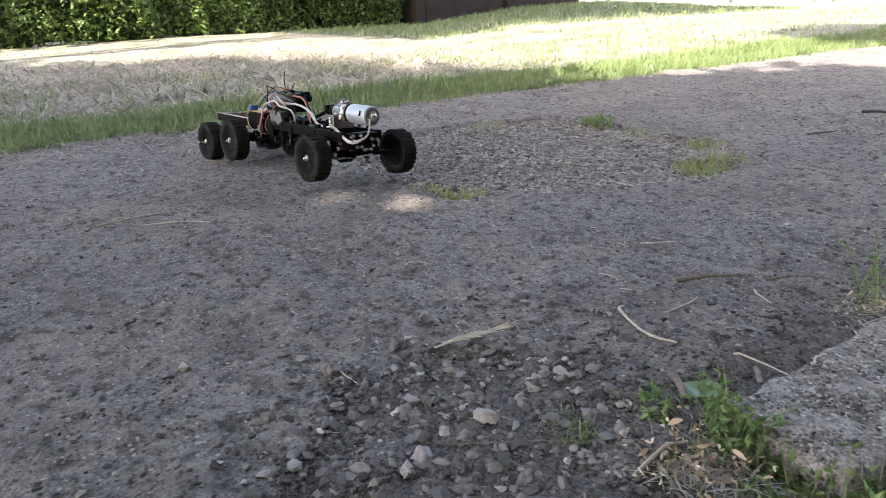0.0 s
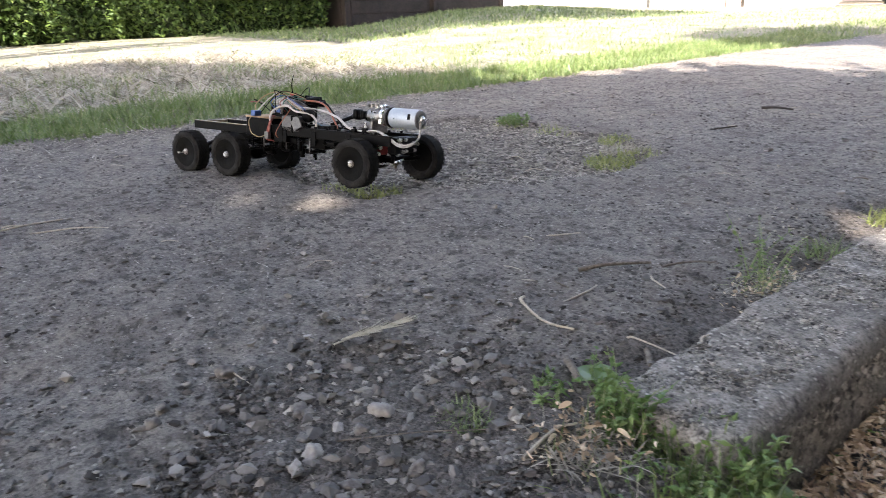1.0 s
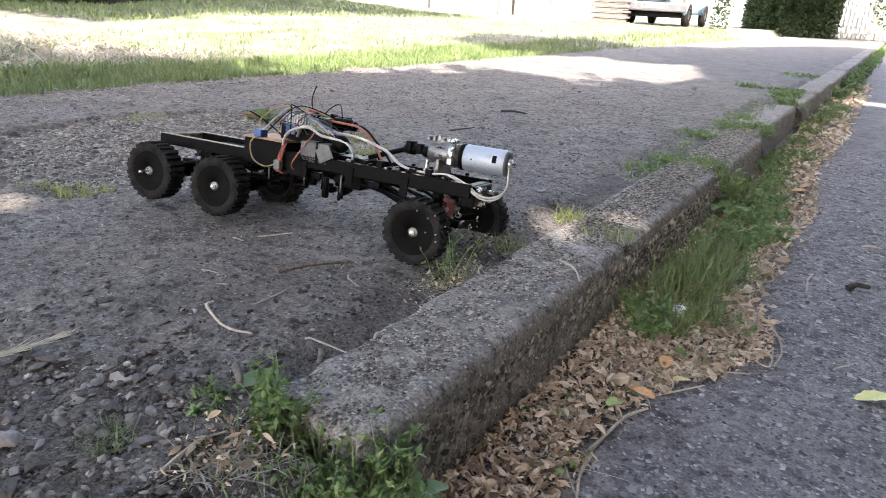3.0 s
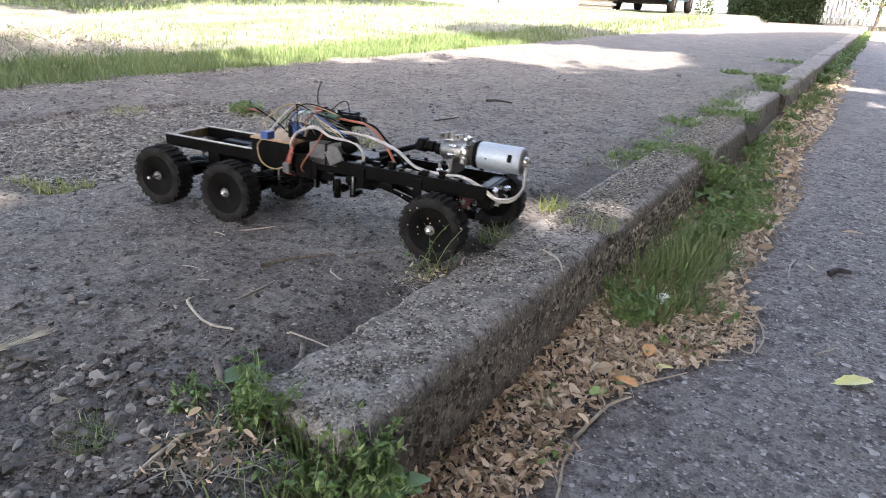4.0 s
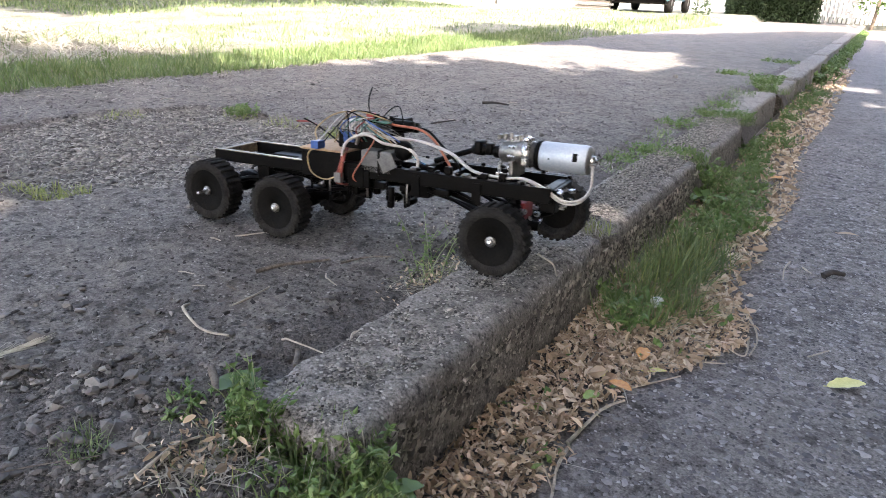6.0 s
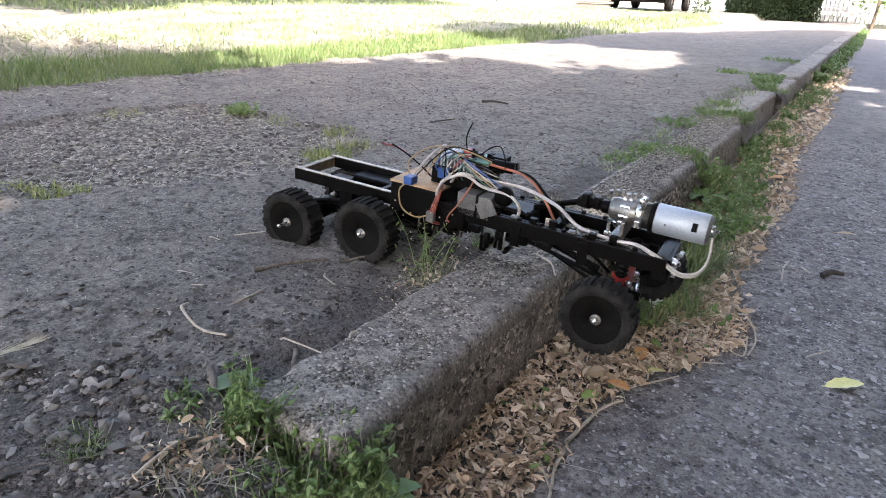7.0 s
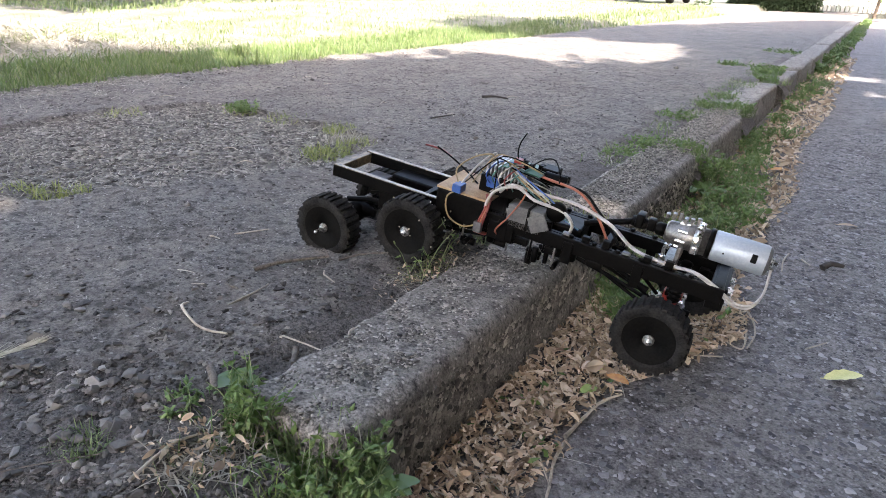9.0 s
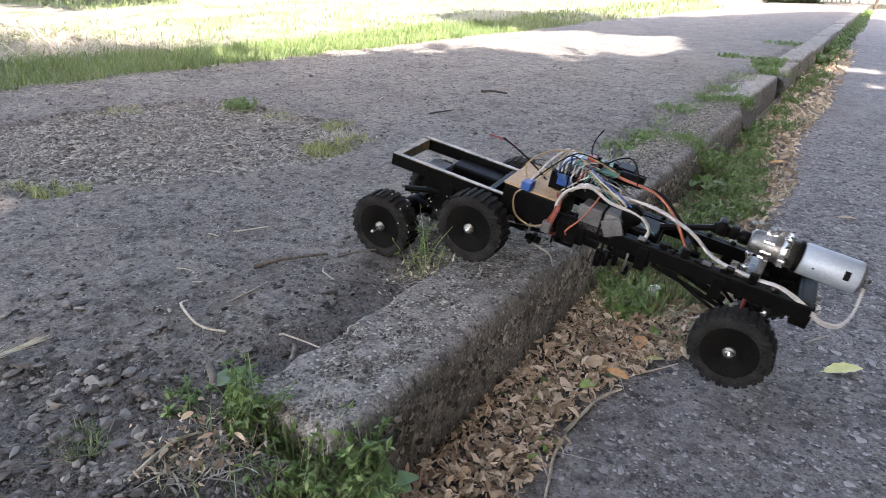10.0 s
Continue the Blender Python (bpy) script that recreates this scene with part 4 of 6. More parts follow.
def under_clutter():
    """Knobbly drive parts, rods and bolt ends below the frame, and stray loops of thin wire on top."""
    rng = np.random.RandomState(21)
    for k in range(34):
        x, y, z = rng.uniform(0.10, 0.36), MID + rng.uniform(-0.055, 0.035), rng.uniform(0.066, 0.108)
        r, a = rng.uniform(0.003, 0.0075), rng.uniform(0.006, 0.02)
        part("drive_fitting", rod(r, -a, a, "xyz"[k % 3], (x, y, z), 10), M_BLACK, truck, "", True)
    for k in range(6):
        x = 0.12 + 0.04 * k
        part("bolt_end", rod(0.0018, 0.082, 0.116, "z", (x, MID - RAIL - 0.002, 0), 8), M_ALLOY if k % 2 else M_BLACK, truck, "", True)
    part("alloy_plate", boxed(-0.015, 0.015, -0.0015, 0.0015, -0.013, 0.013, bevel=0.0008, m=Matrix.Translation((0.287, MID - 0.064, 0.150)) @ Matrix.Rotation(radians(-28), 4, "Y")), M_GREY, truck, "tilted grey plate")
    tints = (M_BLACK, M_WHITE_WIRE, M_RED_WIRE, M_BLACK, M_GREY, M_YELLOW_WIRE, M_BLACK)
    for k in range(14):
        p = Vector((rng.uniform(0.12, 0.20), MID + rng.uniform(-0.05, 0.02), rng.uniform(0.162, 0.175)))
        q = Vector((rng.uniform(0.20, 0.31), MID + rng.uniform(-0.03, 0.035), rng.uniform(0.165, 0.212)))
        m = p.lerp(q, rng.uniform(0.3, 0.7)) + Vector((rng.uniform(-0.02, 0.02), rng.uniform(-0.03, 0.02), rng.uniform(0.02, 0.05)))
        part("stray_wire", wire([p, p.lerp(m, 0.6) + Vector((0, 0, 0.012)), m, m.lerp(q, 0.6) + Vector((0.006, -0.006, 0.004)), q], rng.uniform(0.0007, 0.0013), 5, 6), tints[k % 7], truck)


rails()
front_clutter()
under_clutter()
drive()
electronics()
axles, wheels = {}, {}
for kind, x in AXLE_X.items():
    axles[kind] = make_axle(kind)
    for side in (-1, 1):
        wheels[kind, side] = make_wheel(side, kind == "rear")


# ---- unseen trees that shade the path, bush, garage and hedge ----
RNG = np.random.RandomState(7)


def shade(x, y):
    """How thick the leaves are between the sun and this place on the ground, 0 to 1."""
    n = 0.45 * waves(x, y, 1.1, 61) + 0.25 * waves(x, y, 0.35, 62)
    border = np.interp(x, [-9, -6.5, -5.9, -4.25, -3.4, -2.35, -2.1, -1.65, -1.1, -0.9, -0.75, -0.6], [-1.5, -0.6, 0.6, 1.05, 1.4, 1.45, 2.4, 2.75, 2.85, 3.1, 3.6, 6.5])
    near = 1 - smoothstep(-0.12, 0.12, y - border + 0.30 * n)
    lace = 1 - smoothstep(0.1, 0.9, y - border)
    near = np.maximum(near, 0.5 * lace * (0.7 * waves(x, y * 0.35, 0.22, 64) + 0.5 * n > 0.25))
    first = np.interp(x, [-5, -3.5, -2.55, -2.2, -1.3, -0.95, -0.72, -0.6], [6.4, 5.5, 4.6, 5.3, 5.5, 5.1, 4.0, 3.5])
    last = np.interp(x, [-5, -3.5, -2.5, -1.85, -1.03, -0.38, 1], [7.2, 7.4, 8.0, 9.7, 13.6, 15.6, 16.2])
    far = smoothstep(-0.2, 0.2, y - first + 0.4 * n) * (1 - smoothstep(-0.25, 0.25, y - last + 0.4 * n)) * smoothstep(-4.3, -3.5, x + 0.4 * n) * (1 - smoothstep(2.4, 3.0, x))
    k = np.maximum(near, far)
    k = np.maximum(k, 1 - smoothstep(0.8, 1.05, np.sqrt(((x + 3.4) / 2.9) ** 2 + ((y - 23.9) / 2.9) ** 2) + 0.12 * n))
    k = np.maximum(k, (1 - smoothstep(0.9, 1.05, np.maximum(np.abs(x + 10.3) / 3.4, np.abs(y - 7.4) / 4.2) + 0.10 * n)))
    k = np.maximum(k, (1 - smoothstep(-11.6, -11.2, x + 0.3 * n)) * (y < 5) * (waves(x, y, 0.7, 65) > 0.2))
    for cx, cy, r in ((-1.17, -0.54, 0.18), (-0.135, 0.215, 0.155), (0.40, 4.95, 0.30), (0.16, 4.70, 0.16), (0.50, 4.05, 0.22), (-0.05, 3.92, 0.13), (0.2, 5.6, 0.2), (0.9, 4.5, 0.3)):
        k = k * smoothstep(0.75, 1.15, np.hypot(x - cx, y - cy) / r)
    return k


def shade_tree(name, root, span, count, low, high):
    """Trunk, forking limbs, and a crown whose leaves stand on the sun's way to the shaded ground."""
    tree = tagged(new(name), "tall broad-leaved tree out of view, placed for its shade", "tree")
    x = RNG.uniform(span[0], span[1], count)
    y = RNG.uniform(span[2], span[3], count)
    keep = RNG.rand(count) < shade(x, y)
    x, y = x[keep], y[keep]
    h = RNG.uniform(low, high, len(x))
    P = np.stack([x + SUN.x / SUN.z * h, y + SUN.y / SUN.z * h, h], 1)
    crown = leaf_cloud("crown", P, RNG, 0.17, M_CROWN, 0.6, 1.5)
    crown.parent = tree
    tagged(crown, kind="stuff")
    base_z = LOW if root[0] > 0 else 0.0
    c = P.mean(0)
    trunk = wire([(root[0], root[1], base_z - 0.1), (root[0] + 0.05, root[1] + 0.1, 1.6), (root[0] * 0.8 + c[0] * 0.2, root[1] * 0.8 + c[1] * 0.2, 3.4), tuple(root[k] * 0.4 + c[k] * 0.6 for k in (0, 1)) + (low + 0.6,)], 0.24, 6, 12, 0.10)
    t = part("trunk", trunk, M_BARK, tree, "", True)
    for k in range(9):
        q = P[RNG.randint(len(P))]
        s = Vector((root[0] * 0.8 + c[0] * 0.2, root[1] * 0.8 + c[1] * 0.2, 3.4))
        e = Vector(q)
        part("limb", wire([s, s.lerp(e, 0.4) + Vector((0, 0, 0.4)), s.lerp(e, 0.75) + Vector((0, 0, 0.3)), e], 0.09, 5, 8, 0.015), M_BARK, tree, "", True)
    return tree


# The first crown also reaches over the road, to cut sky light there.
shade_tree("tree", (3.6, -5.2), (-8.5, 8.0, -5.5, 4.2), 175000, 4.6, 7.0)
shade_tree("tree", (5.4, 1.5), (-5.2, 3.2, 2.5, 16.8), 105000, 5.0, 7.2)

# Two more trees added out of view: one darkens the bush, one garage and hedge.
shade_tree("tree", (4.6, 17.0), (-6.6, -0.2, 20.6, 27.2), 30000, 5.0, 7.0)
shade_tree("tree", (-6.6, -4.4), (-15.0, -6.5, -6.0, 12.0), 88000, 5.0, 7.2)


# ---- turf, hay, weeds ----
def scatter(n, x0, x1, y0, y1, want=None):
    x, y = RNG.uniform(x0, x1, n), RNG.uniform(y0, y1, n)
    if want is not None:
        k = RNG.rand(n) < want(x, y)
        x, y = x[k], y[k]
    return x, y


def turf(n, x0, x1, y0, y1, tall, wide, lean, material, name, label, want=None):
    x, y = scatter(n, x0, x1, y0, y1, want)
    z = np.where(x > edge_line(y), path_height(x, y), ground_height(x, y)) - 0.004
    return tagged(blades(name, x, y, z, RNG, tall, wide, lean, material), label, "grass", kind="stuff")


fringe = lambda x, y: (1 - smoothstep(0.0, 0.16, x - edge_line(y))) * (0.55 + 0.45 * (waves(x, y, 0.35, 71) > -0.2)) * smoothstep(-1.0, -0.45, x - edge_line(y) )
hay_want = lambda x, y: 0.35 + 0.65 * (waves(x, y, 0.9, 72) > 0.1) * (x < EDGE - 0.2)
turf(34000, -3.1, -2.36, -2.2, 6.5, 0.07, 0.004, 0.7, M_GRASS, "verge_grass", "green uncut grass along the path edge", fringe)
turf(20000, -3.0, -2.42, -2.2, 5.0, 0.06, 0.005, 0.75, M_WEED, "verge_grass", "fresh green grass along the path edge", fringe)
turf(3500, -3.2, -2.2, 6.5, 15, 0.10, 0.010, 0.55, M_GRASS, "verge_grass", "green grass along the far path edge", fringe)
turf(9000, -2.75, -2.3, -2.2, 8, 0.07, 0.004, 1.35, M_HAY, "verge_hay", "dry cut grass lying at the path edge", lambda x, y: 0.6 + 0 * x)
turf(13000, -6.6, -2.9, -2.2, 1.8, 0.16, 0.009, 1.25, M_STALE, "hay", "grey-green withered hay lying on the turf", lambda x, y: 0.15 + 0.85 * (waves(x, y, 0.45, 76) > 0.0))
turf(24000, -6.6, -3.0, -2.2, 1.8, 0.22, 0.0075, 1.25, M_HAY, "hay", "long tangled dry hay lying on the turf", lambda x, y: 0.25 + 0.75 * (waves(x, y, 0.55, 75) > -0.15))
turf(44000, -6.0, -2.7, -2.2, 3.5, 0.13, 0.005, 1.6, M_HAY, "hay", "dry mown hay lying on the turf", hay_want)
turf(26000, -6.2, -2.6, -2.6, 4.5, 0.075, 0.005, 0.8, M_GRASS, "lawn_grass", "short green lawn grass", lambda x, y: np.where(x > -3.3, 0.9, np.where(x > -4.9, 0.85, 0.12)) * (waves(x, y, 0.7, 73) > -0.1))
turf(30000, -13, -5.5, -4, 13, 0.07, 0.009, 1.4, M_HAY, "far_hay", "sunlit dry mown grass", None)
turf(9000, -13, -4.5, -4, 15, 0.05, 0.007, 0.8, M_GRASS, "far_grass", "sunlit lawn grass", lambda x, y: 0.25 + 0.75 * (waves(x, y, 1.6, 74) > 0.1))
turf(14000, -11.2, -6.4, 3.2, 11.0, 0.08, 0.012, 0.8, M_GRASS, "shade_grass", "green grass in the shade before the brown garage", None)
turf(9000, -6.0, -2.6, 4.2, 16, 0.06, 0.007, 0.8, M_GRASS, "far_grass", "lawn grass between the path and the garages", None)
turf(14000, -9.0, -2.6, 4.2, 16, 0.07, 0.008, 1.4, M_HAY, "far_hay", "dry grass between the path and the garages", None)


def tuft(n, cx, cy, r, z, tall, wide, lean, material, name, label, squash=1.0):
    a, d = RNG.uniform(0, 6.283, n), r * np.sqrt(RNG.rand(n))
    return tagged(blades(name, cx + d * np.cos(a) * squash, cy + d * np.sin(a), np.full(n, z), RNG, tall, wide, lean, material), label, "grass tuft", kind="stuff")


def weed(cx, cy, z, r, n, tall, leaf, name="weed", label="low green broad-leaved weed", material=None):
    """A rosette: many thin stems that carry small leaves."""
    thing = tagged(new(name), label, "weed")
    bm = bmesh.new()
    P = []
    for _ in range(n):
        a, d = RNG.uniform(0, 6.283), r * math.sqrt(RNG.rand())
        s = Vector((cx + d * 0.6 * math.cos(a), cy + d * 0.6 * math.sin(a), z - 0.004))
        b = RNG.uniform(0, 6.283)
        h = tall * RNG.uniform(0.4, 1.15)
        e = s + Vector((math.cos(b) * h * 0.5, math.sin(b) * h * 0.5, h * 0.85))
        m = s.lerp(e, 0.5) + Vector((0, 0, h * 0.12))
        sweep(bm, spline([s, m, e], 3), 0.0009, 4, 0.0004)
        for q in RNG.uniform(0.25, 1.0, 5):
            p = s.lerp(e, q) + Vector((0, 0, h * 0.24 * q * (1 - q)))
            P.append(tuple(p))
    tagged(part("stem_mass", bm, M_GRASS, thing), kind="stuff")
    lv = leaf_cloud("leaves", np.array(P), RNG, leaf, material or M_WEED, 0.35, 2.2, 0.3)
    lv.parent = thing
    tagged(lv, kind="stuff")
    return thing


def big_leaf(bm, root, way, length, width, lift=0.5):
    """One veined, toothed leaf blade arching out from its root."""
    d = Vector((way[0], way[1], 0)).normalized()
    s = Vector((-d.y, d.x, 0))
    rows = []
    for i in range(9):
        t = i / 8
        c = Vector(root) + d * length * t + Vector((0, 0, length * lift * (t - 0.75 * t * t)))
        w = width * 0.5 * math.sin(math.pi * min(1, t * 0.93 + 0.05)) ** 0.8 * (1 + 0.16 * (i % 2))
        rows.append([bm.verts.new(c - s * w + Vector((0, 0, w * 0.25))), bm.verts.new(c), bm.verts.new(c + s * w + Vector((0, 0, w * 0.25)))])
    for a, b in zip(rows, rows[1:]):
        bm.faces.new((a[0], a[1], b[1], b[0]))
        bm.faces.new((a[1], a[2], b[2], b[1]))


def broad_weed(cx, cy, z, n, length, width, label):
    thing = tagged(new("broadleaf_weed"), label, "weed")
    for k in range(n):
        a = 6.283 * k / n + RNG.uniform(-0.4, 0.4)
        bm = bmesh.new()
        L = length * RNG.uniform(0.7, 1.15)
        big_leaf(bm, (cx, cy, z), (math.cos(a), math.sin(a)), L, width * RNG.uniform(0.8, 1.1), RNG.uniform(0.35, 0.9))
        part("leaf", bm, M_WEED, thing, "", True)
    return thing


# weeds in the gap at the near end of the kerb
for cx, cy, n, r in ((-0.16, -0.655, 16, 0.04), (-0.12, -0.68, 40, 0.05), (-0.07, -0.67, 50, 0.05), (-0.03, -0.69, 50, 0.05), (0.01, -0.70, 40, 0.05), (-0.05, -0.73, 50, 0.06), (-0.10, -0.72, 30, 0.05), (0.04, -0.665, 30, 0.04)):
    weed(cx, cy, -0.05 if cx > -0.11 else -0.012, r, n, 0.06, 0.0125)
weed(-0.215, -0.685, -0.010, 0.025, 12, 0.028, 0.012)
weed(-0.19, -0.71, -0.010, 0.025, 12, 0.028, 0.012)
tuft(170, -0.07, -0.70, 0.10, -0.045, 0.065, 0.0022, 0.9, M_LIME, "grass_tuft", "yellow-green grass among the weeds")
tuft(300, -0.06, -0.70, 0.11, -0.045, 0.065, 0.0026, 0.8, M_GRASS, "grass_tuft", "green grass tuft in the gap of the kerb")
tuft(40, -0.06, -0.69, 0.09, -0.03, 0.06, 0.0012, 0.6, M_HAY, "dry_tuft", "thin dry stems among the weeds")
tuft(330, -0.12, -0.735, 0.05, -0.012, 0.035, 0.0022, 1.2, M_HAY, "dry_tuft", "dry straw tuft beside the kerb")
curled("dead_leaves", np.stack([RNG.normal(-0.125, 0.025, 150), RNG.normal(-0.74, 0.03, 150), RNG.uniform(-0.012, 0.014, 150)], 1), RNG, 0.009, M_LITTER, "brown dead leaves caught in the weeds")
broad_weed(0.045, -0.66, -0.035, 6, 0.040, 0.022, "broad-leaved plant against the kerb end")
weed(0.0, -0.64, -0.03, 0.05, 36, 0.05, 0.014)
tuft(160, -0.235, -0.80, 0.03, -0.012, 0.018, 0.0018, 0.9, M_GRASS, "moss_tuft", "yellow-green moss cushion beside the kerb")
broad_weed(-0.185, -0.635, -0.005, 4, 0.032, 0.024, "small broad-leaved seedling on the path")
# tall thin flowering weed on the path's side of the kerb
weed(-0.185, -0.24, -0.004, 0.06, 10, 0.10, 0.009, "flowering_weed", "thin branching weed with tiny white flowers")
weed(-0.20, -0.17, -0.004, 0.06, 8, 0.085, 0.009, "flowering_weed", "thin branching weed with tiny white flowers")
bm = bmesh.new()
for k in range(30):
    a = RNG.uniform(0, 6.283)
    c = Vector((-0.19 + 0.075 * math.cos(a) * RNG.rand(), -0.21 + 0.085 * math.sin(a) * RNG.rand(), RNG.uniform(0.05, 0.115)))
    bmesh.ops.create_icosphere(bm, subdivisions=1, radius=0.0015, matrix=Matrix.Translation(c))
flower = new("flower_heads", bpy.data.meshes.new("flower_heads"))
bm.to_mesh(flower.data)
bm.free()
flower.data.materials.append(M_STRAW)
tagged(flower, "tiny pale flower heads on thin weeds", "flowers", kind="stuff")
tuft(120, -0.175, -0.18, 0.06, -0.008, 0.04, 0.0016, 1.4, M_HAY, "dry_tuft", "dry grass beside the kerb", 0.5)
tuft(80, -0.175, -0.02, 0.04, -0.008, 0.04, 0.002, 0.9, M_GRASS, "grass_tuft", "small green tuft at the kerb's inner edge", 0.6)
tuft(110, -0.165, -0.28, 0.06, -0.008, 0.035, 0.0018, 1.5, M_HAY, "dry_tuft", "dry grass beside the kerb")
tuft(60, -0.19, -0.21, 0.07, -0.006, 0.05, 0.0014, 1.2, M_LIME, "grass_tuft", "thin yellow-green stems leaning beside the kerb", 0.6)
curled("dead_leaves", np.stack([RNG.normal(-0.18, 0.018, 110), RNG.normal(-0.23, 0.06, 110), RNG.uniform(-0.004, 0.006, 110)], 1), RNG, 0.007, M_LITTER, "dry leaf scraps gathered against the kerb")
# grass in the joints and along the inner edge
tuft(110, -0.05, 0.145, 0.04, 0.0, 0.03, 0.0022, 1.0, M_HAY, "dry_tuft", "dry grass growing in the kerb joint", 1.4)
tuft(110, -0.05, 0.165, 0.04, 0.0, 0.032, 0.0022, 0.85, M_LIME, "grass_tuft", "green grass growing in the kerb joint", 1.4)
tuft(110, -0.16, 0.23, 0.035, -0.006, 0.04, 0.0023, 0.8, M_LIME, "grass_tuft", "green tuft at the kerb's inner edge")
for cx, cy, n, r, h in ((-0.20, 0.86, 50, 0.08, 0.03), (-0.17, 1.03, 70, 0.08, 0.04), (-0.05, 1.05, 60, 0.06, 0.045), (-0.21, 1.60, 60, 0.10, 0.04), (-0.13, 1.94, 90, 0.10, 0.05), (-0.05, 1.96, 80, 0.08, 0.05), (-0.18, 2.3, 50, 0.10, 0.04), (-0.15, 3.55, 80, 0.12, 0.07), (-0.10, 3.22, 40, 0.08, 0.05), (-0.40, 3.94, 50, 0.14, 0.04), (-0.28, 5.4, 50, 0.2, 0.05)):
    weed(cx, cy, -0.012, r * 1.25, int(n * 1.1), h, 0.013 if cy < 3 else 0.022, "weed", "low dark green weed along the kerb's inner edge")
    tuft(n * 2, cx - 0.04, cy - 0.03, r * 1.5, -0.010, h, 0.0022, 1.4, M_HAY, "dry_tuft", "dry grass along the kerb's inner edge")
edge_want = lambda x, y: (1 - smoothstep(0.02, 0.11, np.abs(x + 0.185))) * (waves(x, y, 0.5, 66) + 0.5 * waves(x, y, 0.12, 67) > -0.05)
x, y = scatter(7000, -0.32, -0.10, 0.55, 4.2, edge_want)
tagged(blades("edge_straw", x, y, np.full(len(x), -0.008), RNG, 0.04, 0.0022, 1.35, M_HAY), "dry straw along the kerb's inner edge", "straw", kind="stuff")
x, y = scatter(3800, -0.30, -0.10, 0.6, 4.2, edge_want)
tagged(blades("edge_grass", x, y, np.full(len(x), -0.008), RNG, 0.032, 0.0028, 1.0, M_GRASS), "thin green grass along the kerb's inner edge", "grass", kind="stuff")
for cy, n in ((1.03, 260), (1.93, 300), (3.2, 160)):
    tuft(n, -0.07, cy, 0.09, -0.02, 0.05, 0.0032, 0.95, M_GRASS, "grass_tuft", "green tuft in the gap between two kerb stones")
# the strip of growth at the foot of the kerb
for cx, cy, n, r, h in ((0.06, 0.06, 120, 0.05, 0.055), (0.12, 0.11, 130, 0.06, 0.06), (0.17, 0.17, 110, 0.05, 0.06), (0.07, 0.22, 200, 0.07, 0.085), (0.12, 0.30, 230, 0.08, 0.09), (0.09, 0.41, 200, 0.08, 0.09), (0.15, 0.46, 130, 0.07, 0.07), (0.10, 0.56, 90, 0.08, 0.07), (0.12, 0.85, 50, 0.11, 0.06), (0.10, 1.2, 50, 0.11, 0.06)):
    tuft(int(n * 1.2), cx, cy, r, LOW, h * 1.2, 0.0034, 0.8, M_GRASS, "grass_tuft", "lush green grass tuft at the foot of the kerb", 0.8)
    tuft(n // 3, cx, cy, r, LOW, h * 1.15, 0.0026, 0.8, M_LIME, "grass_tuft", "yellow-green blades in the grass at the foot of the kerb", 0.8)
    tuft(n // 4, cx, cy, r, LOW, h, 0.0022, 1.2, M_HAY, "dry_tuft", "dry blades among the grass at the foot of the kerb", 0.8)
for cx, cy, r in ((0.05, 0.10, 0.04), (0.10, 0.04, 0.05), (0.08, 0.58, 0.08), (0.14, 0.68, 0.08), (0.08, 0.74, 0.08), (0.17, 0.82, 0.08), (0.09, 0.90, 0.09), (0.15, 1.0, 0.09), (0.07, 1.10, 0.08), (0.12, 1.22, 0.08), (0.06, 1.35, 0.07), (0.10, 1.48, 0.08), (0.07, 1.66, 0.07), (0.05, 1.84, 0.08), (0.03, 2.0, 0.08), (0.12, 2.12, 0.08), (0.06, 2.5, 0.07), (0.07, 2.9, 0.06), (0.06, 3.4, 0.09), (0.10, 3.75, 0.12), (0.06, 4.0, 0.12), (0.12, 4.25, 0.12), (0.04, 4.6, 0.10)):
    weed(cx, cy, LOW, r, 44, 0.075, 0.019, "weed", "leafy green weed at the foot of the kerb")
weed(0.02, 1.04, LOW + 0.05, 0.07, 60, 0.085, 0.02, "weed", "leafy green weed in the kerb's gap")
broad_weed(0.035, 0.93, LOW + 0.03, 6, 0.10, 0.03, "long-leaved green plant standing against the kerb")
for k in range(20):
    cy = 5.2 + 0.75 * k + RNG.uniform(-0.2, 0.2)
    weed(0.06, cy, LOW, 0.14 + 0.05 * RNG.rand(), 40, 0.11, 0.045, "weed", "green growth at the foot of the far kerb")
# growth in and about the gravel patch
for cx, cy, n, r in ((-1.07, -0.33, 110, 0.06), (-1.16, -0.38, 60, 0.05), (-0.87, 0.31, 190, 0.07), (-0.86, 0.44, 210, 0.06), (-0.93, 0.50, 160, 0.08), (-1.04, 0.58, 150, 0.06), (-1.52, 0.60, 60, 0.07), (-1.3, 0.60, 60, 0.08), (-1.78, 0.30, 50, 0.08)):
    tuft(n * 2, cx, cy, r, -0.016, 0.032, 0.0026, 1.05, M_LIME if n != 160 else M_HAY, "grass_tuft", "low yellow-green grass at the gravel patch")
weed(-1.52, 0.60, -0.006, 0.09, 60, 0.04, 0.014, "weed", "dark green weed on the path")
for k in range(7):
    tuft(40, -1.75 + 0.14 * k, 0.45 + 0.03 * k, 0.10, -0.012, 0.03, 0.003, 1.3, M_HAY, "dry_tuft", "dry straw at the gravel patch")
tuft(90, -0.40, -0.93, 0.035, -0.012, 0.014, 0.0016, 1.2, M_GRASS, "moss_tuft", "yellow-green tuft among the stones")


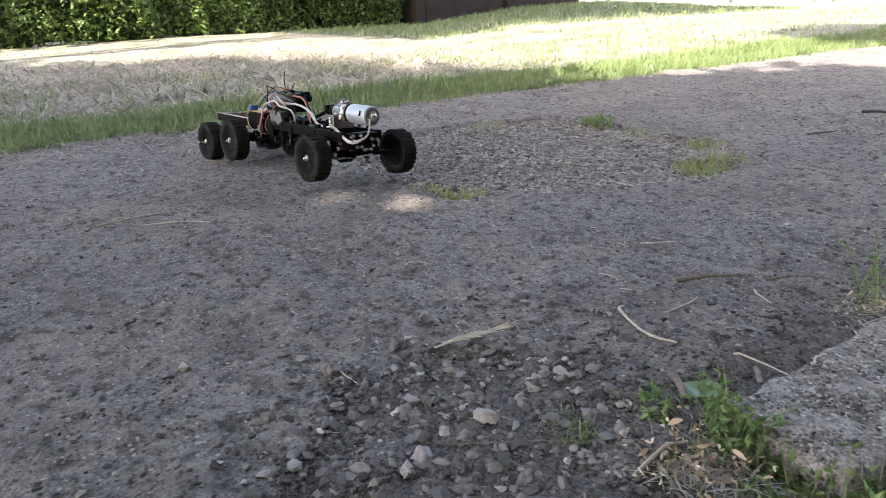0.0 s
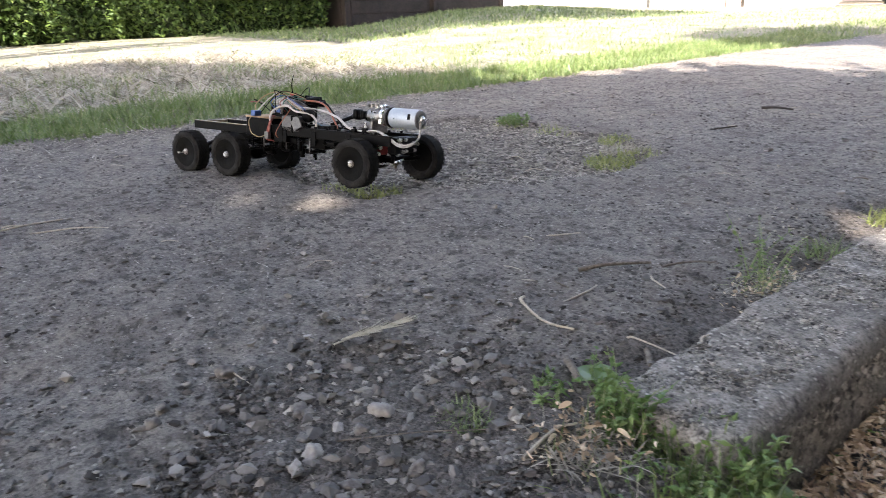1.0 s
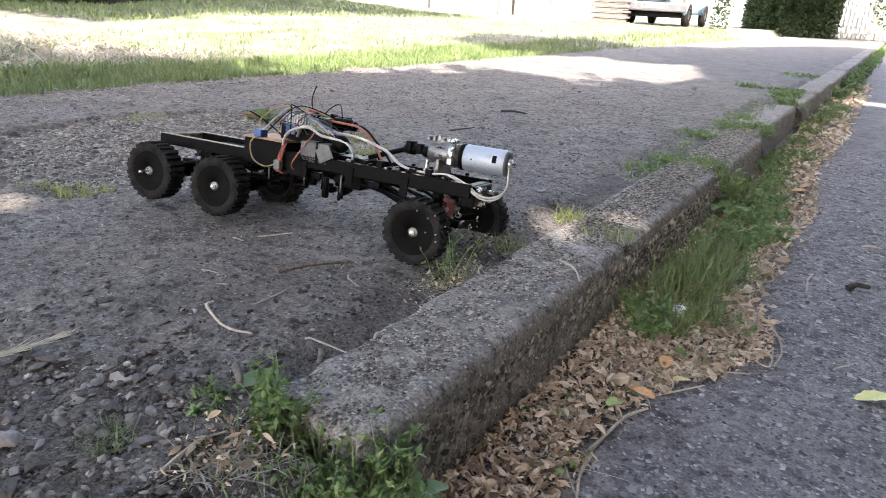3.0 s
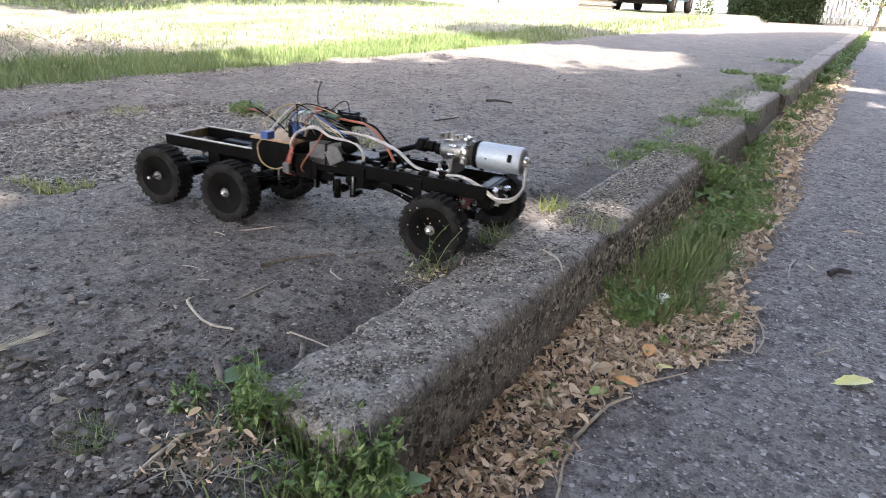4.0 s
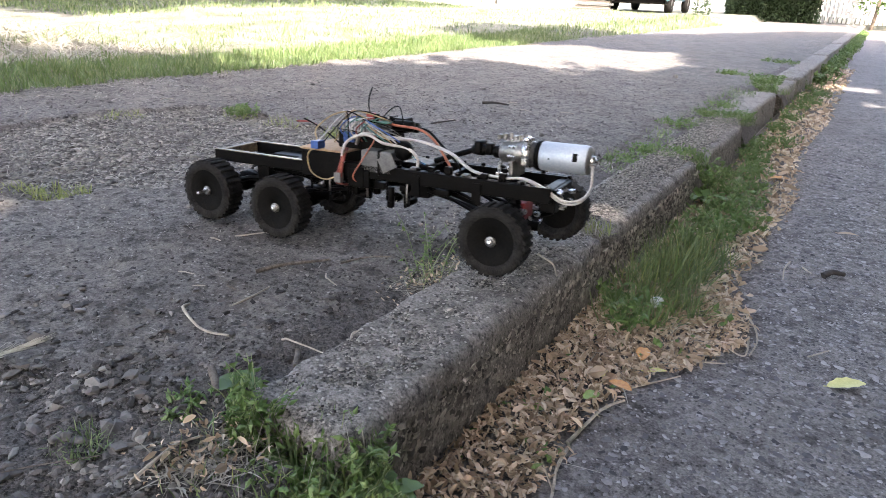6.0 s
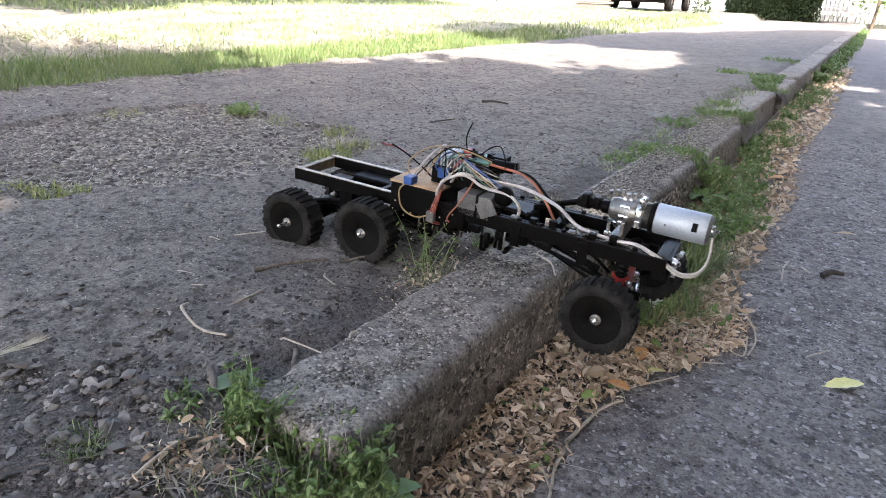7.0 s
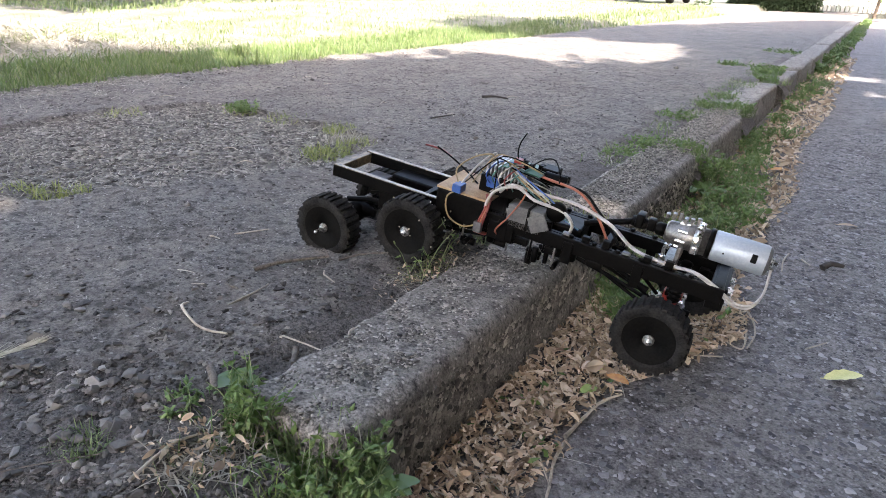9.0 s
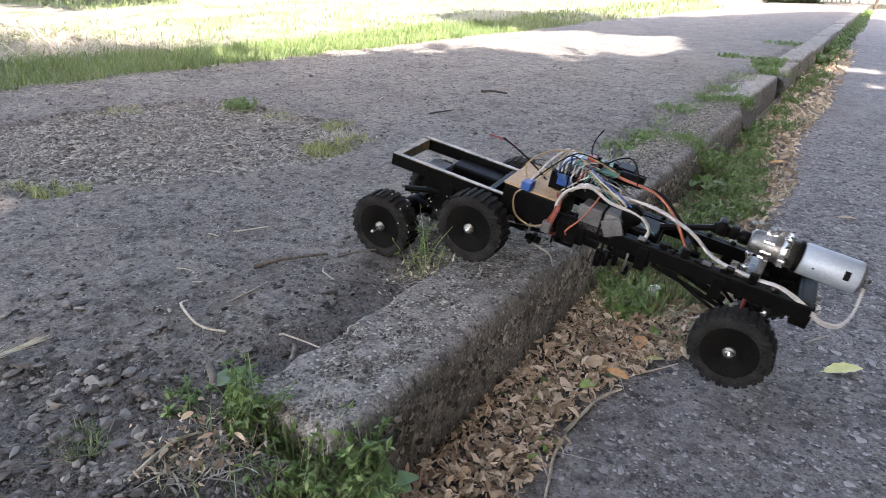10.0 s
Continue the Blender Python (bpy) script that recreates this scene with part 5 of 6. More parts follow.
# ---- stones, litter, twigs ----
def pebbles(name, x, y, z, size, material, label, flat=0.6, smooth=False):
    """Irregular small stones, half sunk."""
    n = len(x)
    ico = bmesh.new()
    bmesh.ops.create_icosphere(ico, subdivisions=1, radius=1)
    v0 = np.array([v.co[:] for v in ico.verts])
    f0 = np.array([[v.index for v in f.verts] for f in ico.faces])
    ico.free()
    s = size * (0.35 + RNG.gamma(1.6, 0.42, n).clip(0, 2.1))
    a = RNG.uniform(0, 6.283, n)
    V = v0[None] * (1 + (0.28 if smooth else 0.36) * RNG.normal(size=(n, len(v0), 1)).clip(-1.2, 1.2))
    V = V * np.stack([s * RNG.uniform(0.8, 1.4, n), s * RNG.uniform(0.6, 1.0, n), s * flat * RNG.uniform(0.5, 1.0, n)], 1)[:, None, :]
    c, sn = np.cos(a)[:, None], np.sin(a)[:, None]
    V = np.stack([V[..., 0] * c - V[..., 1] * sn, V[..., 0] * sn + V[..., 1] * c, V[..., 2]], -1)
    V = V + np.stack([x, y, z + s * flat * 0.18], 1)[:, None, :]
    F = f0[None] + (np.arange(n) * len(v0))[:, None, None]
    me = bpy.data.meshes.new(name)
    me.from_pydata(V.reshape(-1, 3).tolist(), [], F.reshape(-1, 3).tolist())
    me.materials.append(material)
    if smooth:
        me.shade_smooth()
    return tagged(new(name, me), label, "stones", kind="stuff")


def island_tone(name, stops, rough=0.85):
    m, nt, b, v = base(name, rough)
    g = nt.nodes.new("ShaderNodeNewGeometry")
    col = ramp(nt, g.outputs["Random Per Island"], stops)
    col = blend(nt, 0.5, col, ramp(nt, noise_tex(nt, v, 160, 3), [(0.3, (0.45, 0.45, 0.45)), (0.7, (1, 1, 1))]), "MULTIPLY")
    links(nt, [(col, b.inputs["Base Color"])])
    bump(nt, b, noise_tex(nt, v, 420, 3), 0.4, 0.001)
    return m


M_GRAVEL = island_tone("mixed_gravel", [(0.0, (0.03, 0.028, 0.026)), (0.5, (0.085, 0.079, 0.073)), (0.88, (0.145, 0.133, 0.12)), (1.0, (0.27, 0.25, 0.22))])
M_PATCH = island_tone("pale_gravel", [(0.0, (0.05, 0.046, 0.042)), (0.5, (0.15, 0.14, 0.127)), (0.88, (0.24, 0.225, 0.20)), (1.0, (0.36, 0.335, 0.29))])
M_CLODS = island_tone("soil_crumbs", [(0.0, (0.018, 0.015, 0.013)), (0.6, (0.06, 0.052, 0.045)), (1.0, (0.15, 0.135, 0.12))])
M_AGGREGATE = island_tone("kerb_pebbles", [(0.0, (0.03, 0.028, 0.026)), (0.5, (0.16, 0.148, 0.128)), (1.0, (0.42, 0.385, 0.33))])
M_ROADCHIPS = island_tone("road_chips", [(0.0, (0.05, 0.05, 0.054)), (0.5, (0.16, 0.158, 0.162)), (1.0, (0.38, 0.37, 0.36))])

x, y = scatter(46000, -2.0, -0.7, -0.6, 0.85, patch)
pebbles("gravel", x, y, path_height(x, y) - 0.0008, 0.0038, M_PATCH, "grey gravel in the worn patch of the path", 0.6, True)
x, y = scatter(5200, -0.62, -0.15, -1.3, -0.55, lambda x, y: 0.08 + 0.92 * hollow(x, y))
pebbles("gravel", x, y, path_height(x, y) + 0.001, 0.0034, M_GRAVEL, "rounded stones in the broken hollow")
M_CHIPS = island_tone("dusty_stones", [(0.0, (0.07, 0.066, 0.06)), (0.5, (0.15, 0.14, 0.128)), (0.9, (0.23, 0.215, 0.195)), (1.0, (0.36, 0.34, 0.30))])
x, y = scatter(2000, -0.62, -0.15, -1.25, -0.55, lambda x, y: 0.10 + 0.90 * hollow(x, y))
pebbles("stones", x, y, path_height(x, y) + 0.0030, 0.0042, M_CHIPS, "dusty grey stones strewn in the hollow", 0.7)
x, y = scatter(420, -2.0, -0.18, -1.2, 1.4)
pebbles("stones", x, y, path_height(x, y) + 0.001, 0.0038, M_CHIPS, "small pale stones strewn over the path", 0.7)
x, y = scatter(520, -0.62, -0.15, -1.2, -0.6, hollow)
pebbles("gravel", x, y, path_height(x, y) - 0.001, 0.0046, M_GRAVEL, "larger rounded stones in the broken hollow", 0.8)
x, y = scatter(22000, -2.45, -0.15, -1.5, 2.2, lambda x, y: 0.35 + 0.65 * (waves(x, y, 0.5, 81) > 0.1))
pebbles("crumbs", x, y, path_height(x, y), 0.0019, M_CLODS, "dark crumbs of soil and grit on the path")
x, y = scatter(26000, -0.62, -0.15, -1.3, 0.4, lambda x, y: soil_mask(x, y) > 0.35)
pebbles("crumbs", x, y, path_height(x, y) + 0.002, 0.0015, M_CLODS, "fine dark soil crumbs along the kerb", 0.8)
x, y = scatter(2600, -0.16, -0.03, -1.2, -0.70)
pebbles("grit", x, y, np.full(len(x), -0.013), 0.0022, M_GRAVEL, "grit on the soil over the sunken kerb stone", 0.7)
x, y = scatter(9000, -0.62, -0.15, -1.3, 0.4, lambda x, y: soil_mask(x, y) > 0.35)
pebbles("grit", x, y, path_height(x, y) + 0.002, 0.0020, M_GRAVEL, "grey grit in the soil along the kerb", 0.7)
x, y = scatter(9000, -0.75, -0.15, -1.4, 0.3, lambda x, y: np.maximum(hollow(x, y), smoothstep(-0.45, -0.2, x) * 0.8))
pebbles("crumbs", x, y, path_height(x, y), 0.0026, M_CLODS, "dark soil crumbs beside the kerb")
x, y = scatter(16000, -2.4, -0.15, -1.4, 3.2)
pebbles("grit", x, y, path_height(x, y), 0.0019, M_GRAVEL, "pale grit on the path")
x, y = scatter(20000, -2.4, -0.15, -1.4, 3.2)
pebbles("aggregate", x, y, path_height(x, y) - 0.0006, 0.0024, M_GRAVEL, "bare aggregate standing out of the asphalt", 0.5)
x, y = scatter(24000, 0.14, 1.0, -0.8, 2.6)
pebbles("aggregate", x, y, LOW + 0.003 * waves(x, y, 0.7, 21) + 0.0014 * waves(x, y, 0.05, 22), 0.0030, M_ROADCHIPS, "bare aggregate in the road", 0.35)
# exposed pebbles of the kerb: top and outer face
x, y = scatter(26000, -0.142, -0.026, -0.65, 2.0)
pebbles("kerb_pebbles", x, y, np.full(len(x), 0.0042) + 0.0018 * RNG.rand(len(x)), 0.0017, M_AGGREGATE, "pebbles showing in the kerb's top", 0.5, True)
n = 8000
y = RNG.uniform(-0.65, 1.0, n)
z = RNG.uniform(LOW, -0.026, n)
face = pebbles("kerb_pebbles", -z, y, np.zeros(n) + 0.0, 0.0030, M_AGGREGATE, "pebbles showing in the kerb's face", 0.65)
face.matrix_world = Matrix.Translation((0.0015, 0, 0)) @ Matrix.Rotation(radians(90), 4, "Y")


def stone(x, y, size, material, label, flat=0.65):
    size *= 0.64
    bm = bmesh.new()
    bmesh.ops.create_icosphere(bm, subdivisions=3, radius=1)
    o = Vector(RNG.uniform(-50, 50, 3))
    for v in bm.verts:
        k = 1 + 0.60 * noise.noise(v.co * 1.1 + o) + 0.16 * noise.noise(v.co * 3.1 + o)
        v.co = Vector((v.co.x * k * size, v.co.y * k * size * 0.75, v.co.z * k * size * flat))
    me = bpy.data.meshes.new("stone")
    bm.to_mesh(me)
    bm.free()
    me.materials.append(material)
    me.shade_smooth()
    ob = new("stone", me)
    z = float(path_height(np.array(x), np.array(y)))
    ob.matrix_world = pose(x, y, z + size * flat * 0.35, 0, 0, RNG.uniform(0, 360))
    return tagged(ob, label, "stone")


stone(-0.301, -0.863, 0.026, M_PALE_STONE, "pale flat stone in the broken hollow")
stone(-0.290, -0.958, 0.021, M_PALE_STONE, "pale stone with a yellow leaf scrap")
stone(-0.486, -0.963, 0.020, M_STONE, "grey angular stone in the hollow")
stone(-0.365, -0.93, 0.019, M_STONE, "grey stone in the hollow")
for sx, sy, r in ((-0.21, -0.884, 0.017), (-0.236, -0.906, 0.015), (-0.258, -0.81, 0.014), (-0.246, -0.796, 0.013), (-0.37, -0.994, 0.013), (-0.436, -1.066, 0.014), (-0.455, -1.048, 0.014), (-0.395, -1.018, 0.012), (-0.357, -0.924, 0.014), (-0.343, -0.854, 0.012), (-0.29, -0.90, 0.015), (-0.32, -0.95, 0.013), (-0.26, -0.86, 0.012), (-0.40, -0.95, 0.012), (-0.31, -0.82, 0.011), (-0.23, -0.95, 0.016), (-0.35, -0.60, 0.009), (-0.519, 0.996, 0.016), (-0.417, -0.504, 0.008), (-0.645, 3.326, 0.03), (-0.20, -0.70, 0.011), (-0.62, 0.72, 0.018), (-0.75, -0.25, 0.012)):
    stone(sx, sy, r, M_STONE, "small grey stone on the path")


def stick(points, z, radius, material, label, category="twig", name="twig"):
    pts = [(px, py, z + radius + 0.004 * (k % 2)) for k, (px, py) in enumerate(points)]
    bm = wire(pts, radius, 5, 7, radius * 0.6)
    for v in bm.verts:
        v.co += Vector((noise.noise(v.co * 90), noise.noise(v.co * 90 + Vector((9, 3, 1))), 0)) * radius * 0.5
    me = bpy.data.meshes.new(name)
    bm.to_mesh(me)
    bm.free()
    me.materials.append(material)
    me.shade_smooth()
    return tagged(new(name, me), label, category)


stick([(-0.29, -0.93), (-0.24, -0.86), (-0.20, -0.80)], -0.006, 0.0009, M_TWIG, "thin dry stem over the stones")
stick([(-0.395, -0.535), (-0.382, -0.555), (-0.319, -0.575), (-0.272, -0.571)], 0.0, 0.0024, M_STRAW, "bent pale dry stalk on the path")
stick([(-0.215, -0.531), (-0.201, -0.531), (-0.142, -0.526)], 0.0, 0.0016, M_STRAW, "pale dry stalk beside the kerb")
stick([(-0.405, -0.397), (-0.383, -0.353), (-0.344, -0.283)], 0.0, 0.0042, M_TWIG, "grey-brown twig on the path")
stick([(-0.324, -0.282), (-0.30, -0.24), (-0.274, -0.203)], 0.0, 0.0022, M_TWIG, "thin grey twig on the path")
stick([(-0.343, -0.507), (-0.339, -0.454), (-0.349, -0.421)], 0.0, 0.0018, M_STRAW, "thin forked straw on the path")
stick([(-0.400, -0.46), (-0.368, -0.466)], 0.0, 0.0025, M_TWIG, "short dark twig on the path")
stick([(-0.23, -0.634), (-0.21, -0.648), (-0.191, -0.662)], -0.004, 0.0055, M_TWIG, "short piece of bark on the path")
stick([(-0.18, -0.538), (-0.153, -0.573)], -0.006, 0.005, M_TWIG, "short piece of bark beside the kerb")
stick([(-0.066, -0.039), (-0.024, -0.073), (0.0, -0.11)], 0.004, 0.0022, M_STRAW, "pale forked stalk lying on the kerb")
stick([(-0.133, -0.488), (-0.145, -0.465), (-0.126, -0.42)], 0.0, 0.0022, M_STRAW, "thin straw at the kerb's inner edge")
stick([(0.059, -0.332), (0.102, -0.387), (0.156, -0.456)], LOW + 0.006, 0.0018, M_STRAW, "long thin straw among the dead leaves")
stick([(0.136, -0.356), (0.142, -0.413), (0.155, -0.457), (0.17, -0.52)], LOW + 0.003, 0.0026, M_STRAW, "long pale stalk at the litter's edge")
stick([(0.132, -0.351), (0.146, -0.253), (0.164, -0.204)], LOW + 0.003, 0.003, M_STRAW, "pale stalk at the litter's edge")
stick([(0.23, 0.306), (0.284, 0.206), (0.305, 0.14), (0.303, 0.059)], LOW + 0.002, 0.0022, M_STRAW, "long bent straw on the road")
stick([(0.29, 0.142), (0.297, 0.071), (0.287, 0.059), (0.241, 0.089)], LOW + 0.002, 0.0020, M_STRAW, "bent straw on the road")
stick([(0.31, 0.623), (0.305, 0.55), (0.31, 0.489)], LOW + 0.001, 0.0024, M_STRAW, "short pale straw on the road")
stick([(0.34, 0.60), (0.36, 0.56)], LOW + 0.001, 0.0024, M_STRAW, "short pale straw on the road")
stick([(0.188, -0.033), (0.273, 0.007)], LOW + 0.001, 0.0018, M_STRAW, "thin straw on the road")
stick([(0.147, -0.179), (0.219, -0.08)], LOW + 0.001, 0.0018, M_STRAW, "thin straw on the road")
stick([(0.39, 0.13), (0.42, 0.17)], LOW + 0.001, 0.0018, M_STRAW, "tiny straw on the road")
stick([(-0.137, -0.81), (-0.145, -0.758), (-0.141, -0.725)], -0.004, 0.0022, M_STRAW, "pale dry stalk beside the weeds")
stick([(-1.34, -1.122), (-1.347, -1.04), (-1.354, -0.957)], 0.0, 0.0022, M_STRAW, "long pale straw on the path")
stick([(-1.29, -1.03), (-1.25, -0.95), (-1.22, -0.90)], 0.0, 0.0018, M_STRAW, "pale straw on the path")
stick([(-0.90, 0.9), (-0.86, 1.0)], 0.0, 0.003, M_CLODS, "dark twig on the path")
stick([(-0.99, 1.44), (-0.94, 1.46), (-0.88, 1.47)], 0.0, 0.006, M_CLODS, "dark scrap of bark on the path")
stick([(-0.56, -0.30), (-0.52, -0.25)], 0.0, 0.0016, M_STRAW, "thin straw on the path")
for k in range(60):
    sx, sy, a, L = RNG.uniform(-2.3, -0.3), RNG.uniform(-1.2, 1.6), RNG.uniform(0, 6.283), RNG.uniform(0.015, 0.06)
    stick([(sx, sy), (sx + 0.5 * L * math.cos(a), sy + 0.5 * L * math.sin(a)), (sx + L * math.cos(a + 0.3), sy + L * math.sin(a + 0.3))], 0.0, RNG.uniform(0.0008, 0.0018), M_STRAW if k % 3 else M_TWIG, "short straw scattered on the path", "straw", "straw")

# the feathery grass ear
bm = bmesh.new()
a, b = Vector((-0.455, -0.83, 0.006)), Vector((-0.428, -0.735, 0.012))
sweep(bm, spline([a, a.lerp(b, 0.5) + Vector((0, 0, 0.004)), b], 4), 0.0012, 5, 0.0006)
for k in range(70):
    t = RNG.uniform(0.1, 0.95)
    p = a.lerp(b, t) + Vector((0, 0, 0.004))
    q = p + (b - a).normalized() * 0.03 + Vector((RNG.normal() * 0.006, RNG.normal() * 0.006, abs(RNG.normal()) * 0.004))
    sweep(bm, [p, p.lerp(q, 0.5), q], 0.0011, 4, 0.0003)
ear = new("grass_ear", bpy.data.meshes.new("grass_ear"))
bm.to_mesh(ear.data)
bm.free()
ear.data.materials.append(M_EAR)
tagged(ear, "pale feathery dry grass ear on the path", "grass ear")

# dead leaves along the kerb's foot
def foot(y):
    """How far the litter reaches out from the kerb."""
    return np.interp(y, [-0.8, -0.43, -0.34, -0.21, -0.08, 0.06, 0.11, 0.23, 0.35, 0.93, 1.22, 1.95, 3.0], [0.13, 0.14, 0.125, 0.14, 0.20, 0.26, 0.29, 0.27, 0.23, 0.24, 0.26, 0.20, 0.24]) + 0.012 * waves(y, 0 * y, 0.12, 91)


def strip(x, y):
    return 1 - smoothstep(-0.02, 0.02, x - foot(y))


def litter(n, x0, x1, y0, y1, size, spread=0.014):
    x, y = scatter(n, x0, x1, y0, y1, strip)
    heap = spread * RNG.rand(len(x)) * (1 - smoothstep(0.06, 0.2, x) * 0.7)
    return curled("leaf_litter", np.stack([x, y, LOW + 0.006 + heap], 1), RNG, size, M_LITTER, "dry brown and tan dead leaves at the kerb's foot")


litter(10500, 0.012, 0.32, -0.80, 0.30, 0.0130, 0.022)
litter(2600, 0.012, 0.32, -0.80, 0.30, 0.011, 0.016)
litter(2300, 0.012, 0.30, 0.30, 1.3, 0.021, 0.012)
litter(1800, 0.012, 0.30, 1.3, 3.2, 0.024, 0.012)
litter(900, 0.012, 0.26, 3.2, 7.0, 0.032, 0.012)
x, y = scatter(5200, -2.0, -0.7, -0.6, 0.85, patch)
tagged(blades("dry_bits", x, y, path_height(x, y) + 0.004, RNG, 0.028, 0.003, 1.7, M_HAY), "dry straw bits among the gravel", "straw", kind="stuff")
x, y = scatter(3500, -2.5, -1.75, -1.6, 0.9, lambda x, y: 1 - smoothstep(-2.4, -1.8, x))
tagged(blades("dry_bits", x, y, path_height(x, y) + 0.001, RNG, 0.06, 0.0022, 1.7, M_HAY), "loose hay blown onto the path", "straw", kind="stuff")
x, y = scatter(5000, -2.45, -0.2, -1.3, 2.0, lambda x, y: 0.4 + 0.6 * (waves(x, y, 0.4, 95) > 0.3))
tagged(blades("dry_bits", x, y, path_height(x, y) + 0.001, RNG, 0.016, 0.0016, 1.7, M_HAY), "fine dry chaff strewn over the path", "straw", kind="stuff")
x, y = scatter(1300, 0.015, 0.32, -0.7, 1.6, strip)
tagged(blades("dry_stalks", x, y, np.full(len(x), LOW + 0.012), RNG, 0.06, 0.0017, 1.5, M_HAY), "fine dry stalks among the dead leaves", "straw", kind="stuff")
x, y = scatter(150, 0.02, 0.26, -0.7, 0.2, strip)
tagged(leaf_cloud("green_scraps", np.stack([x, y, np.full(len(x), LOW + 0.016)], 1), RNG, 0.017, M_WEED, 0.4, 1.5, 0.3), "small green seedlings in the litter", "seedlings", kind="stuff")


def fallen_leaf(x, y, z, length, width, turn, material, label):
    bm = bmesh.new()
    big_leaf(bm, (-length / 2, 0, 0), (1, 0), length, width, 0.16)
    sweep(bm, [Vector((-length * 0.62, 0, 0.002)), Vector((-length / 2, 0, 0.001))], 0.0009, 5)
    me = bpy.data.meshes.new("fallen_leaf")
    bm.to_mesh(me)
    bm.free()
    me.materials.append(material)
    me.shade_smooth()
    ob = new("fallen_leaf", me)
    ob.matrix_world = pose(x, y, z + 0.001, 0, 0, turn)
    return tagged(ob, label, "leaf")


fallen_leaf(0.452, 0.058, LOW + 0.003, 0.068, 0.027, 40, M_YELLOW_LEAF, "pale yellow fallen leaf on the road")
fallen_leaf(0.150, -0.182, LOW + 0.014, 0.040, 0.020, -15, M_ORANGE_LEAF, "orange-brown fallen leaf on the litter")
fallen_leaf(0.182, -0.099, LOW + 0.010, 0.038, 0.012, 35, M_YELLOW_LEAF, "narrow yellow fallen leaf on the litter")
fallen_leaf(0.117, -0.171, LOW + 0.018, 0.026, 0.015, 80, M_YELLOW_LEAF, "small yellow fallen leaf on the litter")
fallen_leaf(0.124, -0.238, LOW + 0.016, 0.030, 0.020, 60, M_GREEN_LEAF, "small green fallen leaf on the litter")
fallen_leaf(0.150, -0.06, LOW + 0.014, 0.045, 0.022, 100, M_ORANGE_LEAF, "rust-coloured fallen leaf on the litter")
fallen_leaf(0.187, 1.481, LOW + 0.006, 0.07, 0.035, 20, M_ORANGE_LEAF, "tan fallen leaf on the road")
fallen_leaf(0.066, -0.318, LOW + 0.016, 0.026, 0.018, 10, M_GREEN_LEAF, "small green leaf on the litter")
fallen_leaf(0.42, 0.95, LOW + 0.003, 0.05, 0.02, 10, M_LITTER, "tan fallen leaf on the road")
stick([(0.385, 0.56), (0.40, 0.585), (0.425, 0.60)], LOW, 0.008, M_CLODS, "dark crumpled leaf on the road", "leaf", "dead_leaf")
stick([(0.120, 0.10), (0.13, 0.115)], LOW + 0.03, 0.010, M_PLATE, "scrap of white plastic in the grass", "litter", "plastic_scrap")


# ---- hedge, garages, car, bush, fence ----
def level(x, y):
    return float(ground_height(np.array([float(x)]), np.array([float(y)]))[0])


def turn_to(a, b):
    return math.degrees(math.atan2(b[1] - a[1], b[0] - a[0]))


def hedge(a, b, deep, tall, count, label, leaf=0.11, name="hedge", core=True):
    """Stems, a near-black core for the inner shade and a skin of leaves with an uneven outline."""
    a, b = Vector(a), Vector(b)
    L = (b - a).length
    thing = tagged(new(name), label, "hedge" if name == "hedge" else "bush")
    thing.matrix_world = pose(a.x, a.y, min(level(*a), level(*b)) - 0.02, 0, 0, turn_to(a, b))
    t = RNG.rand(count)
    h = RNG.rand(count) ** 0.8
    bulge = 0.75 + 0.25 * waves(t * L, h * 2, 0.9, 101) + 0.1 * waves(t * L, h * 2, 0.3, 102)
    side = np.where(RNG.rand(count) < 0.7, -1, 1) * deep / 2 * bulge * np.sqrt(np.clip(1.05 - h ** 3, 0, 1)) * (0.55 + 0.45 * RNG.rand(count))
    z = 0.03 + h * tall * (0.9 + 0.12 * waves(t * L, 0 * t, 0.8, 103))
    ends = np.sqrt(np.clip(1 - np.abs(2 * t - 1) ** 6, 0, 1))
    P = np.stack([t * L, side * (0.4 + 0.6 * ends), z * (0.5 + 0.5 * ends)], 1)
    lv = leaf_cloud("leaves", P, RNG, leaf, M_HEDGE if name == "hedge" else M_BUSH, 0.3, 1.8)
    lv.parent = thing
    tagged(lv, kind="stuff")
    # Near-black block: its colour stands for the shade deep among the leaves.
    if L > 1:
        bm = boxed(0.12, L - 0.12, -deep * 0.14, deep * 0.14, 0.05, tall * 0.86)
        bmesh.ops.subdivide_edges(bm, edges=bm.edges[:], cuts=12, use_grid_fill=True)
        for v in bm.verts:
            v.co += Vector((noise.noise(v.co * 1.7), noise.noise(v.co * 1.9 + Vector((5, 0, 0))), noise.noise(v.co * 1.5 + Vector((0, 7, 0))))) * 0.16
        part("shade_core", bm, M_SHADE_CORE, thing)
    for k in range(int(L / 0.45)):
        x = 0.3 + 0.45 * k
        part("stem", wire([(x, 0, -0.05), (x + RNG.uniform(-0.1, 0.1), RNG.uniform(-0.1, 0.1), tall * 0.45), (x + RNG.uniform(-0.3, 0.3), RNG.uniform(-0.2, 0.2), tall * 0.9)], 0.03, 4, 6, 0.01), M_BARK, thing)
    return thing


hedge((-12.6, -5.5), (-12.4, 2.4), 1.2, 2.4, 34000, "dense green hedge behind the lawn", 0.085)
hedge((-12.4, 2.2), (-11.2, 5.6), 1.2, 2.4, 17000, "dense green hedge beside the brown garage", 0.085)


